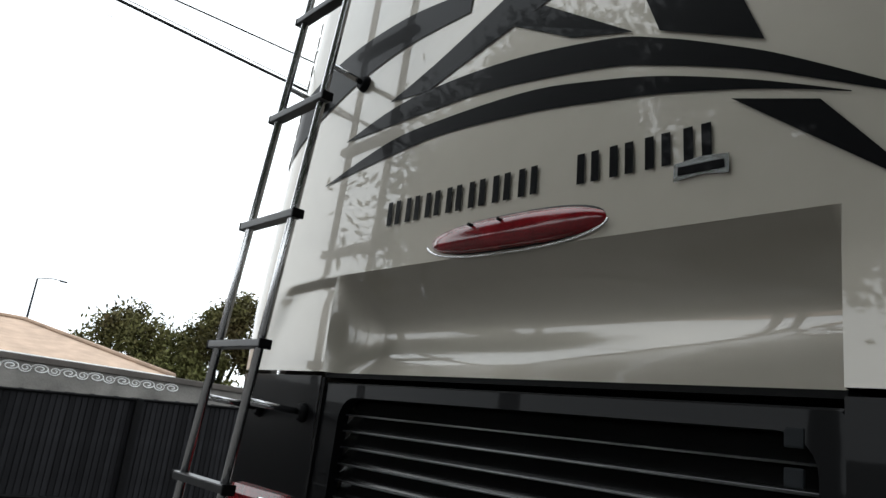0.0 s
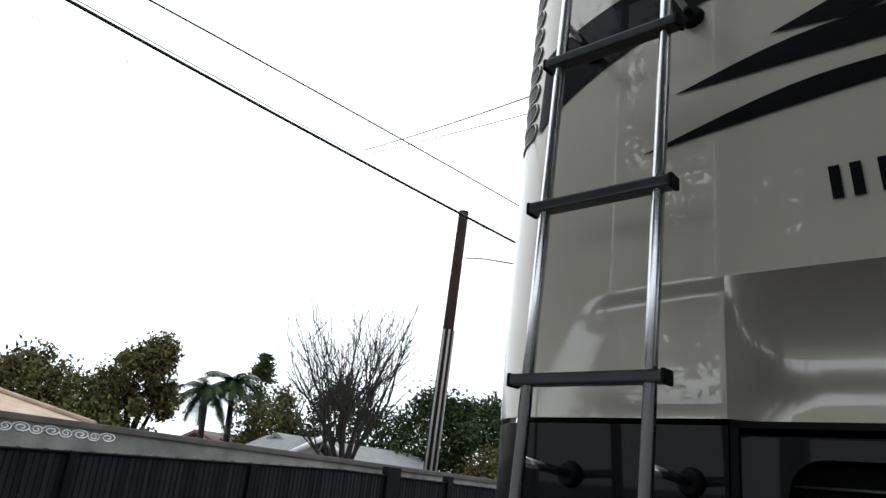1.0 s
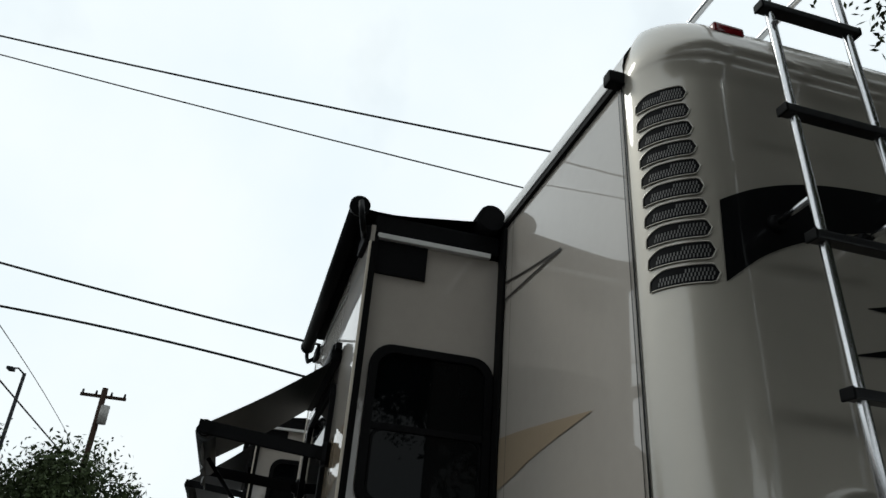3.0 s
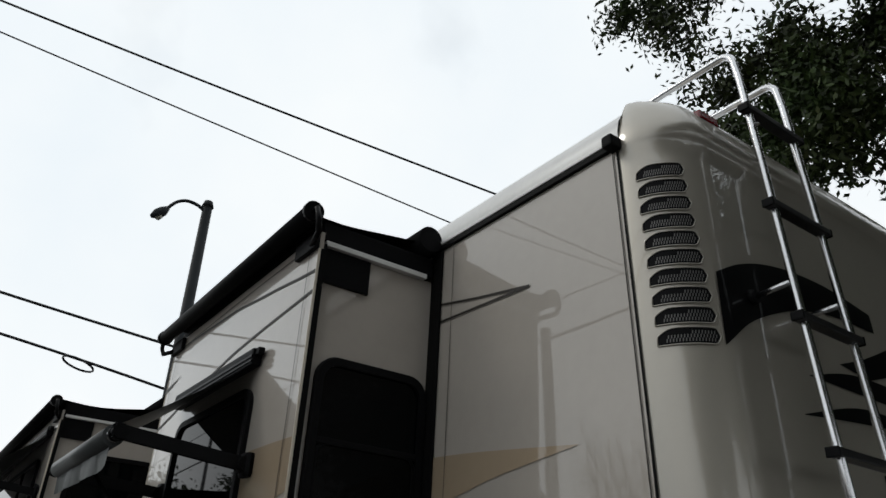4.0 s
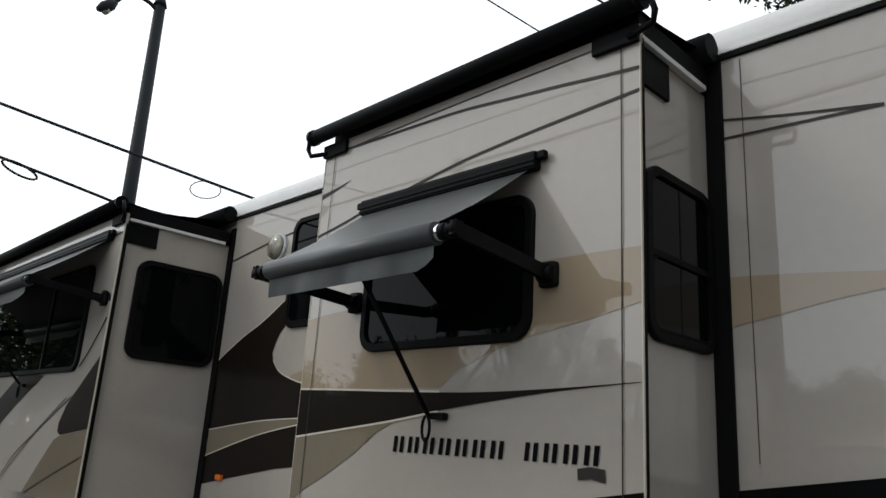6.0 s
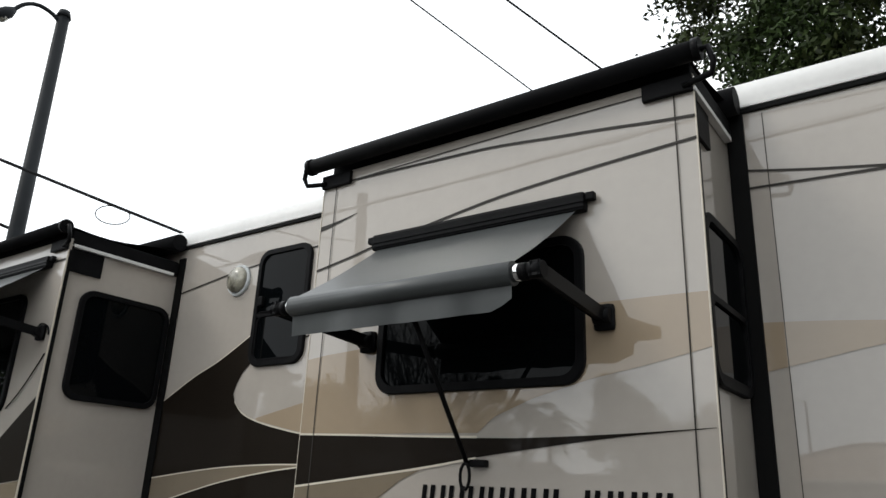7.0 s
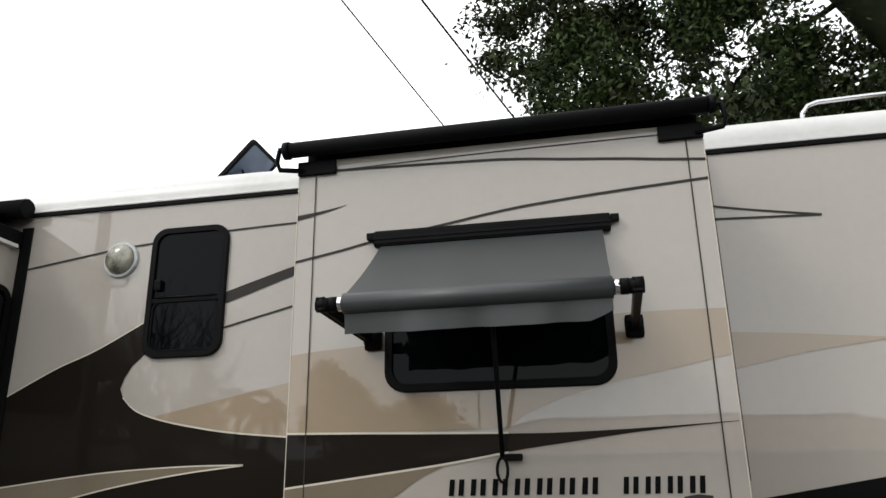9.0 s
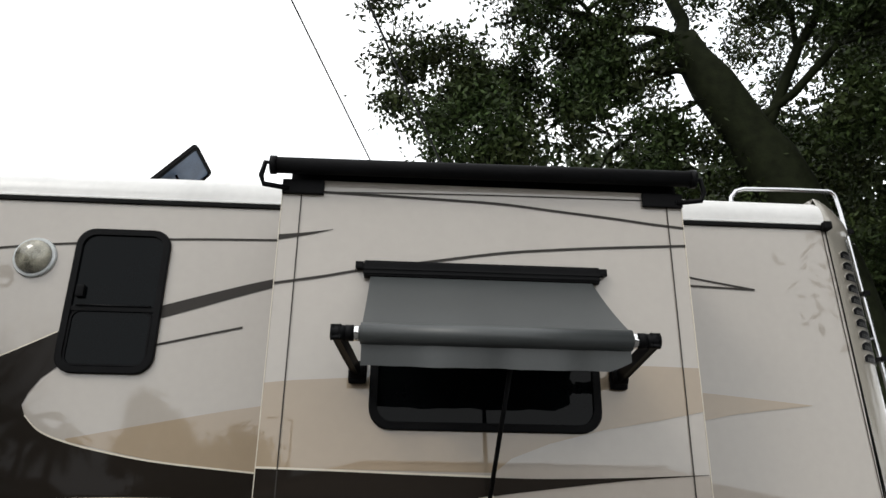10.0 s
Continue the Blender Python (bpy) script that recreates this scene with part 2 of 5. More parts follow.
def band(name, top, bottom, place, material, parent, off=0.003, n=28, rows=2, label=""):
    """A painted band between two curves."""
    a, b = spline([(*p, 0) for p in top], n), spline([(*p, 0) for p in bottom], n)
    bm = bmesh.new()
    grid = [[bm.verts.new(place(*p.lerp(q, k / rows).xy, off)) for k in range(rows + 1)] for p, q in zip(a, b)]
    for i in range(n - 1):
        for k in range(rows):
            bm.faces.new((grid[i][k], grid[i + 1][k], grid[i + 1][k + 1], grid[i][k + 1]))
    return part(name, bm, material, parent, label)


def stroke(name, pts, place, material, parent, width=0.01, off=0.0035, n=28):
    """A pinstripe of even width."""
    c = spline([(*p, 0) for p in pts], n)
    return band(name, [(p.x, p.y + width / 2) for p in c], [(p.x, p.y - width / 2) for p in c], place, material, parent, off, n, 1)


def ring_frame(outer, inner, place, depth0, depth1):
    """A frame between two outlines of equal length, from depth0 to depth1."""
    bm = bmesh.new()
    n = len(outer)
    loops = [[bm.verts.new(place(u, v, d)) for u, v in o] for o, d in
             ((outer, depth0), (outer, depth1 - 0.004), (rounded_shrink(outer, 0.004), depth1), (inner, depth1), (inner, depth0))]
    for a, b in zip(loops, loops[1:]):
        for k in range(n):
            bm.faces.new((a[k], a[(k + 1) % n], b[(k + 1) % n], b[k])).smooth = False
    return bm


def rounded_shrink(outline, d):
    cu = sum(p[0] for p in outline) / len(outline)
    cv = sum(p[1] for p in outline) / len(outline)
    out = []
    for u, v in outline:
        out.append((u - math.copysign(d, u - cu), v - math.copysign(d, v - cv)))
    return out


def window(parent, u0, u1, v0, v1, place, r=0.075, split=None, upright=None, slope=0.0, label="dark tinted window in a black frame"):
    """A tinted vehicle window: frame, panes, and a bar between the panes."""
    sk = lambda pts: [(u + slope * (v - v0), v) for u, v in pts]
    w = 0.032
    frame_ob = part("window", ring_frame(sk(rounded(u0, u1, v0, v1, r)), sk(rounded(u0 + w, u1 - w, v0 + w, v1 - w, r - w * 0.7)), place, 0.0, 0.022), M_BLACK, parent, label)
    film("pane", sk(rounded(u0 + w - 0.006, u1 - w + 0.006, v0 + w - 0.006, v1 - w + 0.006, r - w * 0.7)), place, M_GLASS, frame_ob, 0.009)
    if split is not None:
        bm = bmesh.new()
        a, b = place(u0 + w + slope * (split - v0), split - 0.012, 0.008), place(u1 - w + slope * (split - v0), split + 0.012, 0.019)
        box(bm, [min(i, j) for i, j in zip(a, b)], [max(i, j) for i, j in zip(a, b)], 0.003)
        part("crossbar", bm, M_BLACK, frame_ob)
        inner = sk(rounded(u0 + w + 0.012, u1 - w - 0.012, v0 + w + 0.012, split - 0.012, r * 0.45))
        part("inner_frame", ring_frame(sk(rounded(u0 + w, u1 - w, v0 + w, split - 0.004, r * 0.5)), inner, place, 0.008, 0.0165), M_BLACK, frame_ob)
    if upright is not None:
        a, b = place(upright - 0.014, v0 + w, 0.008), place(upright + 0.014, v1 - w, 0.018)
        part("mullion", boxed([min(i, j) for i, j in zip(a, b)], [max(i, j) for i, j in zip(a, b)], 0.003), M_BLACK, frame_ob)
    return frame_ob


def bars(parent, spans, v0, v1, place, material, slant=0.0, off=0.004, n_letters=(7, 4)):
    """Lettering shown as plain upright bars, two to a character."""
    for (u0, u1), count in zip(spans, n_letters):
        step = (u1 - u0) / count
        for k in range(count):
            for h in (0.06, 0.50):
                a = u0 + step * (k + h)
                b = a + step * 0.24
                film("lettering_bar", [(a, v0), (b, v0), (b + slant, v1), (a + slant, v1)], place, material, parent, off)


# ---- ground ----
bm = bmesh.new()
bmesh.ops.create_grid(bm, x_segments=8, y_segments=8, size=600)
ground = tagged(part("ground", bm, M_ASPHALT), "worn grey asphalt yard ground reaching the horizon", "ground", kind="structure")

# ---- motorhome ----
FRONT, REAR, WIDTH = -9.9, 0.0, 2.5
GUTTER = 3.23
coach = root("motorhome", (-5, 1.25, 0), "long cream and brown motorhome with slide-outs open, parked on asphalt", "motorhome")


def seam_x(z):
    """Where the rear cap meets the side wall: the joint leans with the cap."""
    return 0.048 - 0.045 * (min(max(z, 1.2), 3.2) - 2.1)


# Side walls, floor and front as one shell with a thickness.
bm = bmesh.new()
box(bm, (FRONT, 0, 0.45), (REAR, 0.05, GUTTER - 0.012))
for v in bm.verts:
    if v.co.x > -1:
        v.co.x = seam_x(v.co.z)
part("side_wall", bm, M_CREAM, coach, "glossy cream side wall with brown swooshes")
part("side_wall", boxed((FRONT, WIDTH - 0.05, 0.45), (REAR, WIDTH, GUTTER - 0.012)), M_CREAM, coach)
part("front_wall", boxed((FRONT - 0.05, 0.0, 0.45), (FRONT, WIDTH, GUTTER + 0.1), 0.02), M_CREAM, coach)
part("floor", boxed((FRONT, 0.05, 0.45), (REAR, WIDTH - 0.05, 0.55)), M_BLACK, coach)

# Roof with a rounded edge along both sides.
prof = [(0.004, GUTTER + 0.012), (0.0, GUTTER + 0.05), (0.008, GUTTER + 0.095), (0.03, GUTTER + 0.135), (0.065, GUTTER + 0.162),
        (0.12, GUTTER + 0.180), (0.4, GUTTER + 0.198), (1.25, GUTTER + 0.215)]
prof = prof + [(WIDTH - y, z) for y, z in reversed(prof[:-1])]
bm = bmesh.new()
cols = [[bm.verts.new((x, y, z)) for y, z in prof] for x in np.linspace(FRONT - 0.05, REAR, 12)]
for a, b in zip(cols, cols[1:]):
    for k in range(len(prof) - 1):
        bm.faces.new((a[k], a[k + 1], b[k + 1], b[k])).smooth = True
bm.faces.new(cols[0])
part("roof", bm, M_WHITE, coach, "white rounded roof edge")
for y0, y1 in ((-0.014, 0.01), (WIDTH - 0.01, WIDTH + 0.014)):
    rail = part("gutter_rail", boxed((FRONT, y0, GUTTER - 0.016), (REAR - 0.002, y1, GUTTER + 0.004), 0.004), M_SEAL, coach, "black drip rail under the roof edge")
    part("rail_lip", boxed((FRONT, y0 - 0.004 if y0 < 1 else y0, GUTTER + 0.006), (REAR - 0.002, y1 if y0 < 1 else y1 + 0.004, GUTTER + 0.02), 0.004), M_WHITE, rail)
part("drip_spout", boxed((REAR - 0.03, -0.05, GUTTER - 0.025), (REAR + 0.012, 0.004, GUTTER + 0.018), 0.008), M_SEAL, coach)


# Rear cap: plan curve with round corners, leaning slightly forward.
CR = 0.19


def cap_depth(z):
    d = 0.238 - 0.045 * (z - 2.1)
    if z < 2.0:
        d = 0.2425 - 0.02 * (2.0 - z)
    if z > 3.2:
        u = min(1.0, (z - 3.2) / 0.225)
        d += 0.028 * min(1, (z - 3.2) / 0.03) - 0.15 * (1 - math.sqrt(max(0.0, 1 - u * u)))
    return d


def cap_plan(s, z, off=0.0):
    """The point a length s round the cap from the driver's side seam at height z."""
    d = cap_depth(z)
    c, q = d - CR, CR * math.pi / 2
    lift = 0.0 if z <= 3.2 else 0.06 * min(1.0, (z - 3.2) / 0.225) ** 2
    if s < c:
        p, nrm = Vector((s, 0, z)), Vector((0, -1, 0))
    elif s < c + q:
        a = (s - c) / CR
        p, nrm = Vector((max(c, 0.0) + (d - max(c, 0.0)) * math.sin(a), CR * (1 - math.cos(a)), z)), Vector((math.sin(a), -math.cos(a), 0))
    else:
        y = CR + (s - c - q)
        crown = 0.012 * (1 - ((y - 1.25) / 1.06) ** 2)
        p, nrm = Vector((d + crown, y, z)), Vector((1, 0, 0))
    p.y += lift * max(0.0, 1 - p.y / 0.4)
    return p + nrm * off


def on_cap(u, v, off):
    """Place by sideways measure u (metres from the driver's side) and height v."""
    d = cap_depth(v)
    c = d - CR
    if u < CR:
        a = math.acos(max(-1, min(1, 1 - u / CR)))
        return cap_plan(c + CR * a, v, off)
    return cap_plan(c + CR * math.pi / 2 + (u - CR), v, off)


Z_BAND, Z_REC = 1.803, 2.068
Y_R0, Y_R1 = 0.605, 1.922


def shoulder(u, z):
    """Depth of the shallow scoop moulded into the lower corner beside the recess."""
    if z >= Z_REC or u >= Y_R0 + 0.02:
        return 0.0
    top = Z_REC - 0.03 * max(0.0, (Y_R0 - u) / 0.4) ** 2
    left = 0.30 - 0.13 * (top - z) / 0.28
    inside = min(1.0, max(0.0, (u - left) / 0.09))
    v = (top - z) / 0.28
    if v <= 0:
        return 0.0
    return 0.013 * inside * inside * (3 - 2 * inside) * min(1.0, v / 0.10) * max(0.0, 1 - max(0.0, v - 0.10)) ** 1.3


def cap_mesh(z_levels, skip=None):
    bm = bmesh.new()
    us = [CR * (1 - math.cos(radians(a))) for a in range(0, 91, 10)] + [0.21, 0.235, 0.26, 0.285, 0.31, 0.335, 0.36, 0.45, 0.53, Y_R0, 0.75, 0.9, 1.05, 1.25]
    us += [2.5 - u for u in reversed(us[:-1])]
    us = [Y_R1 if abs(u - (2.5 - Y_R0)) < 1e-6 else u for u in us]
    grid = []
    for z in z_levels:
        row = []
        d = cap_depth(z)
        row.append(bm.verts.new((seam_x(z) - 0.004, on_cap(0.0, z, 0).y, z)))
        for u in us:
            if u <= 1.25:
                row.append(bm.verts.new(on_cap(u, z, -shoulder(u, z) if z >= Z_BAND else 0.0)))
            else:
                p = on_cap(2.5 - u, z, 0)
                row.append(bm.verts.new((p.x, 2.5 - p.y, p.z)))
        row.append(bm.verts.new((seam_x(z) - 0.004, 2.5 - on_cap(0.0, z, 0).y, z)))
        grid.append(row)
    for (z0, a), (z1, b) in zip(zip(z_levels, grid), zip(z_levels[1:], grid[1:])):
        for k in range(len(a) - 1):
            y = (a[k].co.y + a[k + 1].co.y) / 2
            if skip and skip(y, (z0 + z1) / 2):
                continue
            bm.faces.new((a[k], a[k + 1], b[k + 1], b[k])).smooth = True
    return bm, grid


levels = [Z_BAND, 1.82, 1.86, 1.90, 1.94, 1.97, 1.99, 2.005, 2.015, 2.024, 2.032, 2.04, 2.046, 2.052, 2.058, 2.063, Z_REC, 2.075, 2.12, 2.25, 2.4, 2.6, 2.8, 3.0, 3.13, 3.198, 3.212, 3.235, 3.27, 3.30, 3.33, 3.36, 3.39, 3.41, 3.42, 3.425]
bm, grid = cap_mesh(levels, lambda y, z: Y_R0 < y < Y_R1 and z < Z_REC)
bmesh.ops.remove_doubles(bm, verts=bm.verts, dist=0.0004)
bm.verts.ensure_lookup_table()
cap = part("rear_cap", bm, M_REAR, coach, "champagne fibreglass rear cap with round corners")
bm = bmesh.new()
top_row = [bm.verts.new(on_cap(u, 3.425, 0)) for u in (0.0, 0.1, 0.25, 0.6, 1.25)] + [bm.verts.new((on_cap(u, 3.425, 0).x, 2.5 - on_cap(u, 3.425, 0).y, 3.425)) for u in (0.6, 0.25, 0.1, 0.0)]
back_row = [bm.verts.new((-0.02, v.co.y, 3.425 if 0.1 < v.co.y < 2.4 else 3.39)) for v in top_row]
for k in range(len(top_row) - 1):
    bm.faces.new((top_row[k], top_row[k + 1], back_row[k + 1], back_row[k])).smooth = True
part("cap_top", bm, M_REAR, coach)

# The recessed panel under the brake lamp, with a rolled left edge.
bm = bmesh.new()
ys = [Y_R0, Y_R0 + 0.006, Y_R0 + 0.022, Y_R0 + 0.05, Y_R0 + 0.09, Y_R0 + 0.13, 1.25, Y_R1 - 0.02, Y_R1 - 0.012, Y_R1 - 0.004, Y_R1]
dep = [0.0, 0.012, 0.05, 0.105, 0.15, 0.16, 0.16, 0.16, 0.13, 0.07, 0.0]
rows = []
for u in np.linspace(0, 1, 17):
    z = Z_BAND + (Z_REC - Z_BAND) * u
    if u < 0.4:
        d_u = 0.06 + 0.05 * (1 - ((0.4 - u) / 0.4) ** 2)
    else:
        d_u = 0.11 * (1 - ((u - 0.4) / 0.6) ** 2.2)
    rows.append([bm.verts.new((on_cap(min(y, 2.5 - y), z, 0).x - d / 0.16 * d_u, y, z)) for y, d in zip(ys, dep)])
for a, b in zip(rows, rows[1:]):
    for k in range(len(ys) - 1):
        if len({tuple(v.co) for v in (a[k], a[k + 1], b[k + 1], b[k])}) == 4:
            bm.faces.new((a[k], a[k + 1], b[k + 1], b[k])).smooth = True
part("recess_panel", bm, M_REAR, coach, "scooped panel under the brake lamp")

# Black lower rear with the engine grille.
bm, _ = cap_mesh([0.5, 0.9, 1.2, 1.5, Z_BAND - 0.012], lambda y, z: Y_R0 < y < Y_R1 and z > 0.9)
low = part("rear_lower_panel", bm, M_BLACKP, coach, "glossy black lower rear panel")
part("panel_seam", boxed((0.1, Y_R0, Z_BAND - 0.014), (0.232, Y_R1, Z_BAND - 0.002)), M_SEAL, coach)
part("grille_frame", ring_frame(rounded(0.612, 1.925, 0.86, 1.776, 0.012), rounded(0.70, 1.885, 0.93, 1.74, 0.06), on_end(0.205), 0.0, 0.032), M_BLACKP, low, "glossy black grille surround")
part("grille_back", boxed((0.12, 0.70, 0.9), (0.14, 1.93, 1.77)), M_BLACK, low)
for k in range(19):
    z = 1.715 - 0.0405 * k
    bm = bmesh.new()
    tilt = Matrix.Translation((0.195, 0, z)) @ Matrix.Rotation(radians(48), 4, "Y")
    box(bm, (-0.034, 0.69, -0.002), (0.024, 1.895, 0.003), 0.0015, tilt)
    part("grille_slat", bm, M_SLATG, low)
    # A bright tube paints the highlight along each slat's front edge.
    part("slat_glint", tubed([(0.214, 0.70, z - 0.018), (0.214, 1.885, z - 0.018)], 0.0022, 6), M_GLINT, low)
for z in (1.745, 1.69):
    part("grille_clip", boxed((0.232, 1.838, z - 0.028), (0.24, 1.866, z), 0.003), M_STEEL, low)
part("panel_gap", boxed((0.238, 0.608, 0.9), (0.2435, 0.622, Z_BAND - 0.016)), M_SEAL, low)

# Rear paint: swooshes on the cap.
for nm, top, bot in (
    ("swoosh", [(0.138, 2.735), (0.245, 2.79), (0.377, 2.832), (0.538, 2.856), (0.75, 2.86), (1.0, 2.83)], [(0.129, 2.508), (0.234, 2.592), (0.362, 2.657), (0.534, 2.718), (0.75, 2.755), (1.0, 2.76)]),
    ("swoosh", [(0.503, 2.502), (0.778, 2.56), (1.141, 2.557), (1.46, 2.508), (1.60, 2.460), (1.745, 2.391), (1.849, 2.334), (2.06, 2.20)],
     [(0.503, 2.500), (0.884, 2.497), (1.145, 2.487), (1.46, 2.44), (1.60, 2.40), (1.748, 2.346), (1.85, 2.30), (2.06, 2.196)]),
    ("swoosh", [(0.43, 2.371), (0.731, 2.445), (0.967, 2.456), (1.26, 2.447), (1.463, 2.411), (1.601, 2.377), (1.749, 2.326), (1.85, 2.285), (1.936, 2.247)],
     [(0.431, 2.369), (0.747, 2.399), (0.978, 2.411), (1.271, 2.39), (1.47, 2.361), (1.605, 2.338), (1.75, 2.304), (1.85, 2.275), (1.936, 2.245)]),
    ("swoosh", [(0.70, 2.58), (0.88, 2.64), (1.066, 2.718), (1.17, 2.768), (1.30, 2.84)], [(0.873, 2.563), (1.0, 2.60), (1.198, 2.655), (1.33, 2.693), (1.45, 2.74)])):
    band(nm, top, bot, on_cap, M_BLACKP, cap, 0.003, 40, 6)
film("diamond_mark", [(1.166, 2.655), (1.369, 2.545), (1.53, 2.50), (1.271, 2.669)], on_cap, M_BLACKP, cap, 0.0035)
film("wedge_mark", [(1.592, 2.479), (1.80, 2.385), (1.70, 2.62), (1.56, 2.86), (1.40, 2.86), (1.53, 2.62)], on_cap, M_BLACKP, cap, 0.0045)
film("wedge_mark", [(1.746, 2.287), (1.992, 2.10), (2.06, 2.04), (1.892, 2.245)], on_cap, M_BLACKP, cap, 0.0045)
bars(cap, ((0.796, 1.345), (1.425, 1.738)), 2.186, 2.252, on_cap, M_BLACKP, -0.006)
film("badge", [(1.647, 2.150), (1.70, 2.156), (1.75, 2.149), (1.748, 2.185), (1.70, 2.190), (1.646, 2.184)], on_cap, M_ALU, cap, 0.005, "small silver maker's plate")
film("badge_bar", [(1.656, 2.160), (1.742, 2.160), (1.740, 2.176), (1.655, 2.176)], on_cap, M_BLACKP, cap, 0.0065)

# High brake lamp: a red lens in a thin pale rim.
def lens(y0, y1, z0, z1, grow, bulge, x):
    bm = bmesh.new()
    cy, cz = (y0 + y1) / 2, (z0 + z1) / 2
    ry, rz = (y1 - y0) / 2 + grow, (z1 - z0) / 2 + grow
    rings = []
    for k in range(6):
        a = k / 5 * math.pi / 2
        ring = []
        for j in range(40):
            t = 2 * math.pi * j / 40
            cu, cv = math.copysign(abs(math.cos(t)) ** 0.75, math.cos(t)), math.copysign(abs(math.sin(t)) ** 0.9, math.sin(t))
            ring.append(bm.verts.new((x + bulge * math.sin(a), cy + ry * cu * (math.cos(a) * 0.86 + 0.14), cz + rz * cv * (math.cos(a) * 0.8 + 0.2))))
        rings.append(ring)
    for a, b in zip(rings, rings[1:]):
        for j in range(40):
            bm.faces.new((a[j], a[(j + 1) % 40], b[(j + 1) % 40], b[j])).smooth = True
    bm.faces.new(rings[-1])
    return bm


x_b = on_cap(1.25, 2.11, 0).x
brake = part("brake_light", lens(1.003, 1.51, 2.07, 2.148, 0.006, 0.012, x_b - 0.004), M_SATIN, coach, "long oval high brake lamp with red lens")
part("lens", lens(1.003, 1.51, 2.07, 2.148, -0.002, 0.035, x_b), M_RED, brake, "red ribbed lens")
for y in (1.17, 1.26):
    part("screw", tubed([(x_b + 0.02, y, 2.128), (x_b + 0.042, y, 2.128)], 0.004), M_BLACK, brake)
part("lamp_rim", tubed([(x_b + 0.006, 1.2565 + 0.262 * math.copysign(abs(math.cos(a)) ** 0.75, math.cos(a)), 2.109 - 0.0455 * abs(math.sin(a)) ** 0.9) for a in np.linspace(0.12, math.pi - 0.12, 30)], 0.0028, 6), M_CHROME, brake)

# Clearance lamp on the brow and the tail lamp low on the corner.
for u in (0.245,):
    p = on_cap(u, 3.345, 0.0)
    part("clearance_light", boxed((p.x - 0.02, u - 0.05, 3.327), (p.x + 0.012, u + 0.05, 3.36), 0.008), M_RED, coach, "small red clearance lamp")
tail = part("tail_light", boxed((0.20, 0.22, 1.28), (0.262, 0.55, 1.475), 0.03), M_RED, coach, "red tail lamp in the black panel")
part("clear_lens", boxed((0.215, 0.40, 1.30), (0.268, 0.54, 1.455), 0.02), M_CHROME, tail)

# Louvred vents round the driver's side corner.
for k in range(10):
    zb = 2.507 + k * 0.0615
    s0, s1 = cap_depth(zb) - CR + 0.052, cap_depth(zb) - CR + 0.052 + 0.172 - 0.0028 * k
    hgt = 0.047
    bm = bmesh.new()
    n = 18
    lo_hi = []
    for i in range(n):
        s = s0 + (s1 - s0) * i / (n - 1)
        e = min(1.0, (s1 - s) / 0.02)
        h = hgt * (1 - (1 - math.sqrt(max(0, 1 - (1 - e) ** 2))) * 0.5)
        l = hgt * 0.5 * (1 - math.sqrt(max(0, 1 - (1 - e) ** 2)))
        w = min(1.0, (s - s0) / 0.05)
        h -= 0.022 * (1 - w) ** 2
        lo_hi.append((s, zb + l, zb + h))
    # No hole is cut: a proud black patch paints the slot's shaded depth.
    g = [(bm.verts.new(cap_plan(s, a, 0.0022)), bm.verts.new(cap_plan(s, b, 0.0022))) for s, a, b in lo_hi]
    for p, q in zip(g, g[1:]):
        bm.faces.new((p[0], q[0], q[1], p[1]))
    vent = part("louvre_vent", bm, M_BLACK, coach, "louvred vent, its shaded slot a flat black patch, with metal mesh")
    loop = [cap_plan(s, a - 0.001, 0.003) for s, a, b in lo_hi] + [cap_plan(s, b + 0.001, 0.003) for s, a, b in reversed(lo_hi)]
    part("rim", tubed(loop + [loop[0]], 0.0020, 6), M_REAR, vent)
    bm = bmesh.new()
    for i in range(17):
        for j in range(3):
            s = s0 + 0.016 + (s1 - s0 - 0.028) * (i + 0.5 * (j % 2)) / 17
            z = zb + 0.006 + j * 0.011
            # Mesh is left off the upper left, where the slot's shade hides it.
            if s > s1 - 0.012 or z - zb > 0.012 + 0.030 * (s - s0) / (s1 - s0) or s < s0 + 0.022:
                continue
            q = [cap_plan(s + ds, z + dz, 0.0035) for ds, dz in ((0, 0), (0.0032, 0), (0.0042, 0.010), (0.001, 0.010))]
            bm.faces.new([bm.verts.new(p) for p in q])
    part("mesh_grille", bm, M_MESH, vent)

# Ladder: two rails hooked over the roof, flat treads and standoffs.
ladder = part("ladder", tubed([(0.33, 0.275, 3.25), (0.33, 0.275, 3.251)], 0.01), M_ALU, coach, "aluminium roof ladder with dark flat treads")
lx = lambda z: 0.412 - 0.068 * (z - 1.85)
for y in (0.283, 0.537):
    rail_pts = [(lx(1.2) - 0.006, y, 1.2), (lx(2.3) - 0.006, y, 2.3), (lx(3.3) - 0.006, y, 3.3), (lx(3.45) - 0.008, y, 3.46)]
    rail_pts += [(0.285 - 0.05 + 0.05 * math.cos(radians(a)), y, 3.535 + 0.05 * math.sin(radians(a))) for a in range(0, 91, 18)]
    rail_pts += [(0.0, y, 3.585), (-0.27, y, 3.578), (-0.32, y, 3.562), (-0.352, y, 3.52), (-0.36, y, 3.40)]
    part("rail", tubed(rail_pts, 0.0125, 12), M_ALU, ladder)
    for z, out in ((2.69, 0.0), (1.69, 0.0)):
        x1 = on_cap(y, z, 0).x
        part("standoff", tubed([(lx(z), y, z + 0.01), (x1, y, z)], 0.009), M_ALU, ladder)
        part("mount_foot", tubed([(x1 - 0.002, y, z), (x1 + 0.02, y, z)], [0.028, 0.02], 12), M_BLACK, ladder)
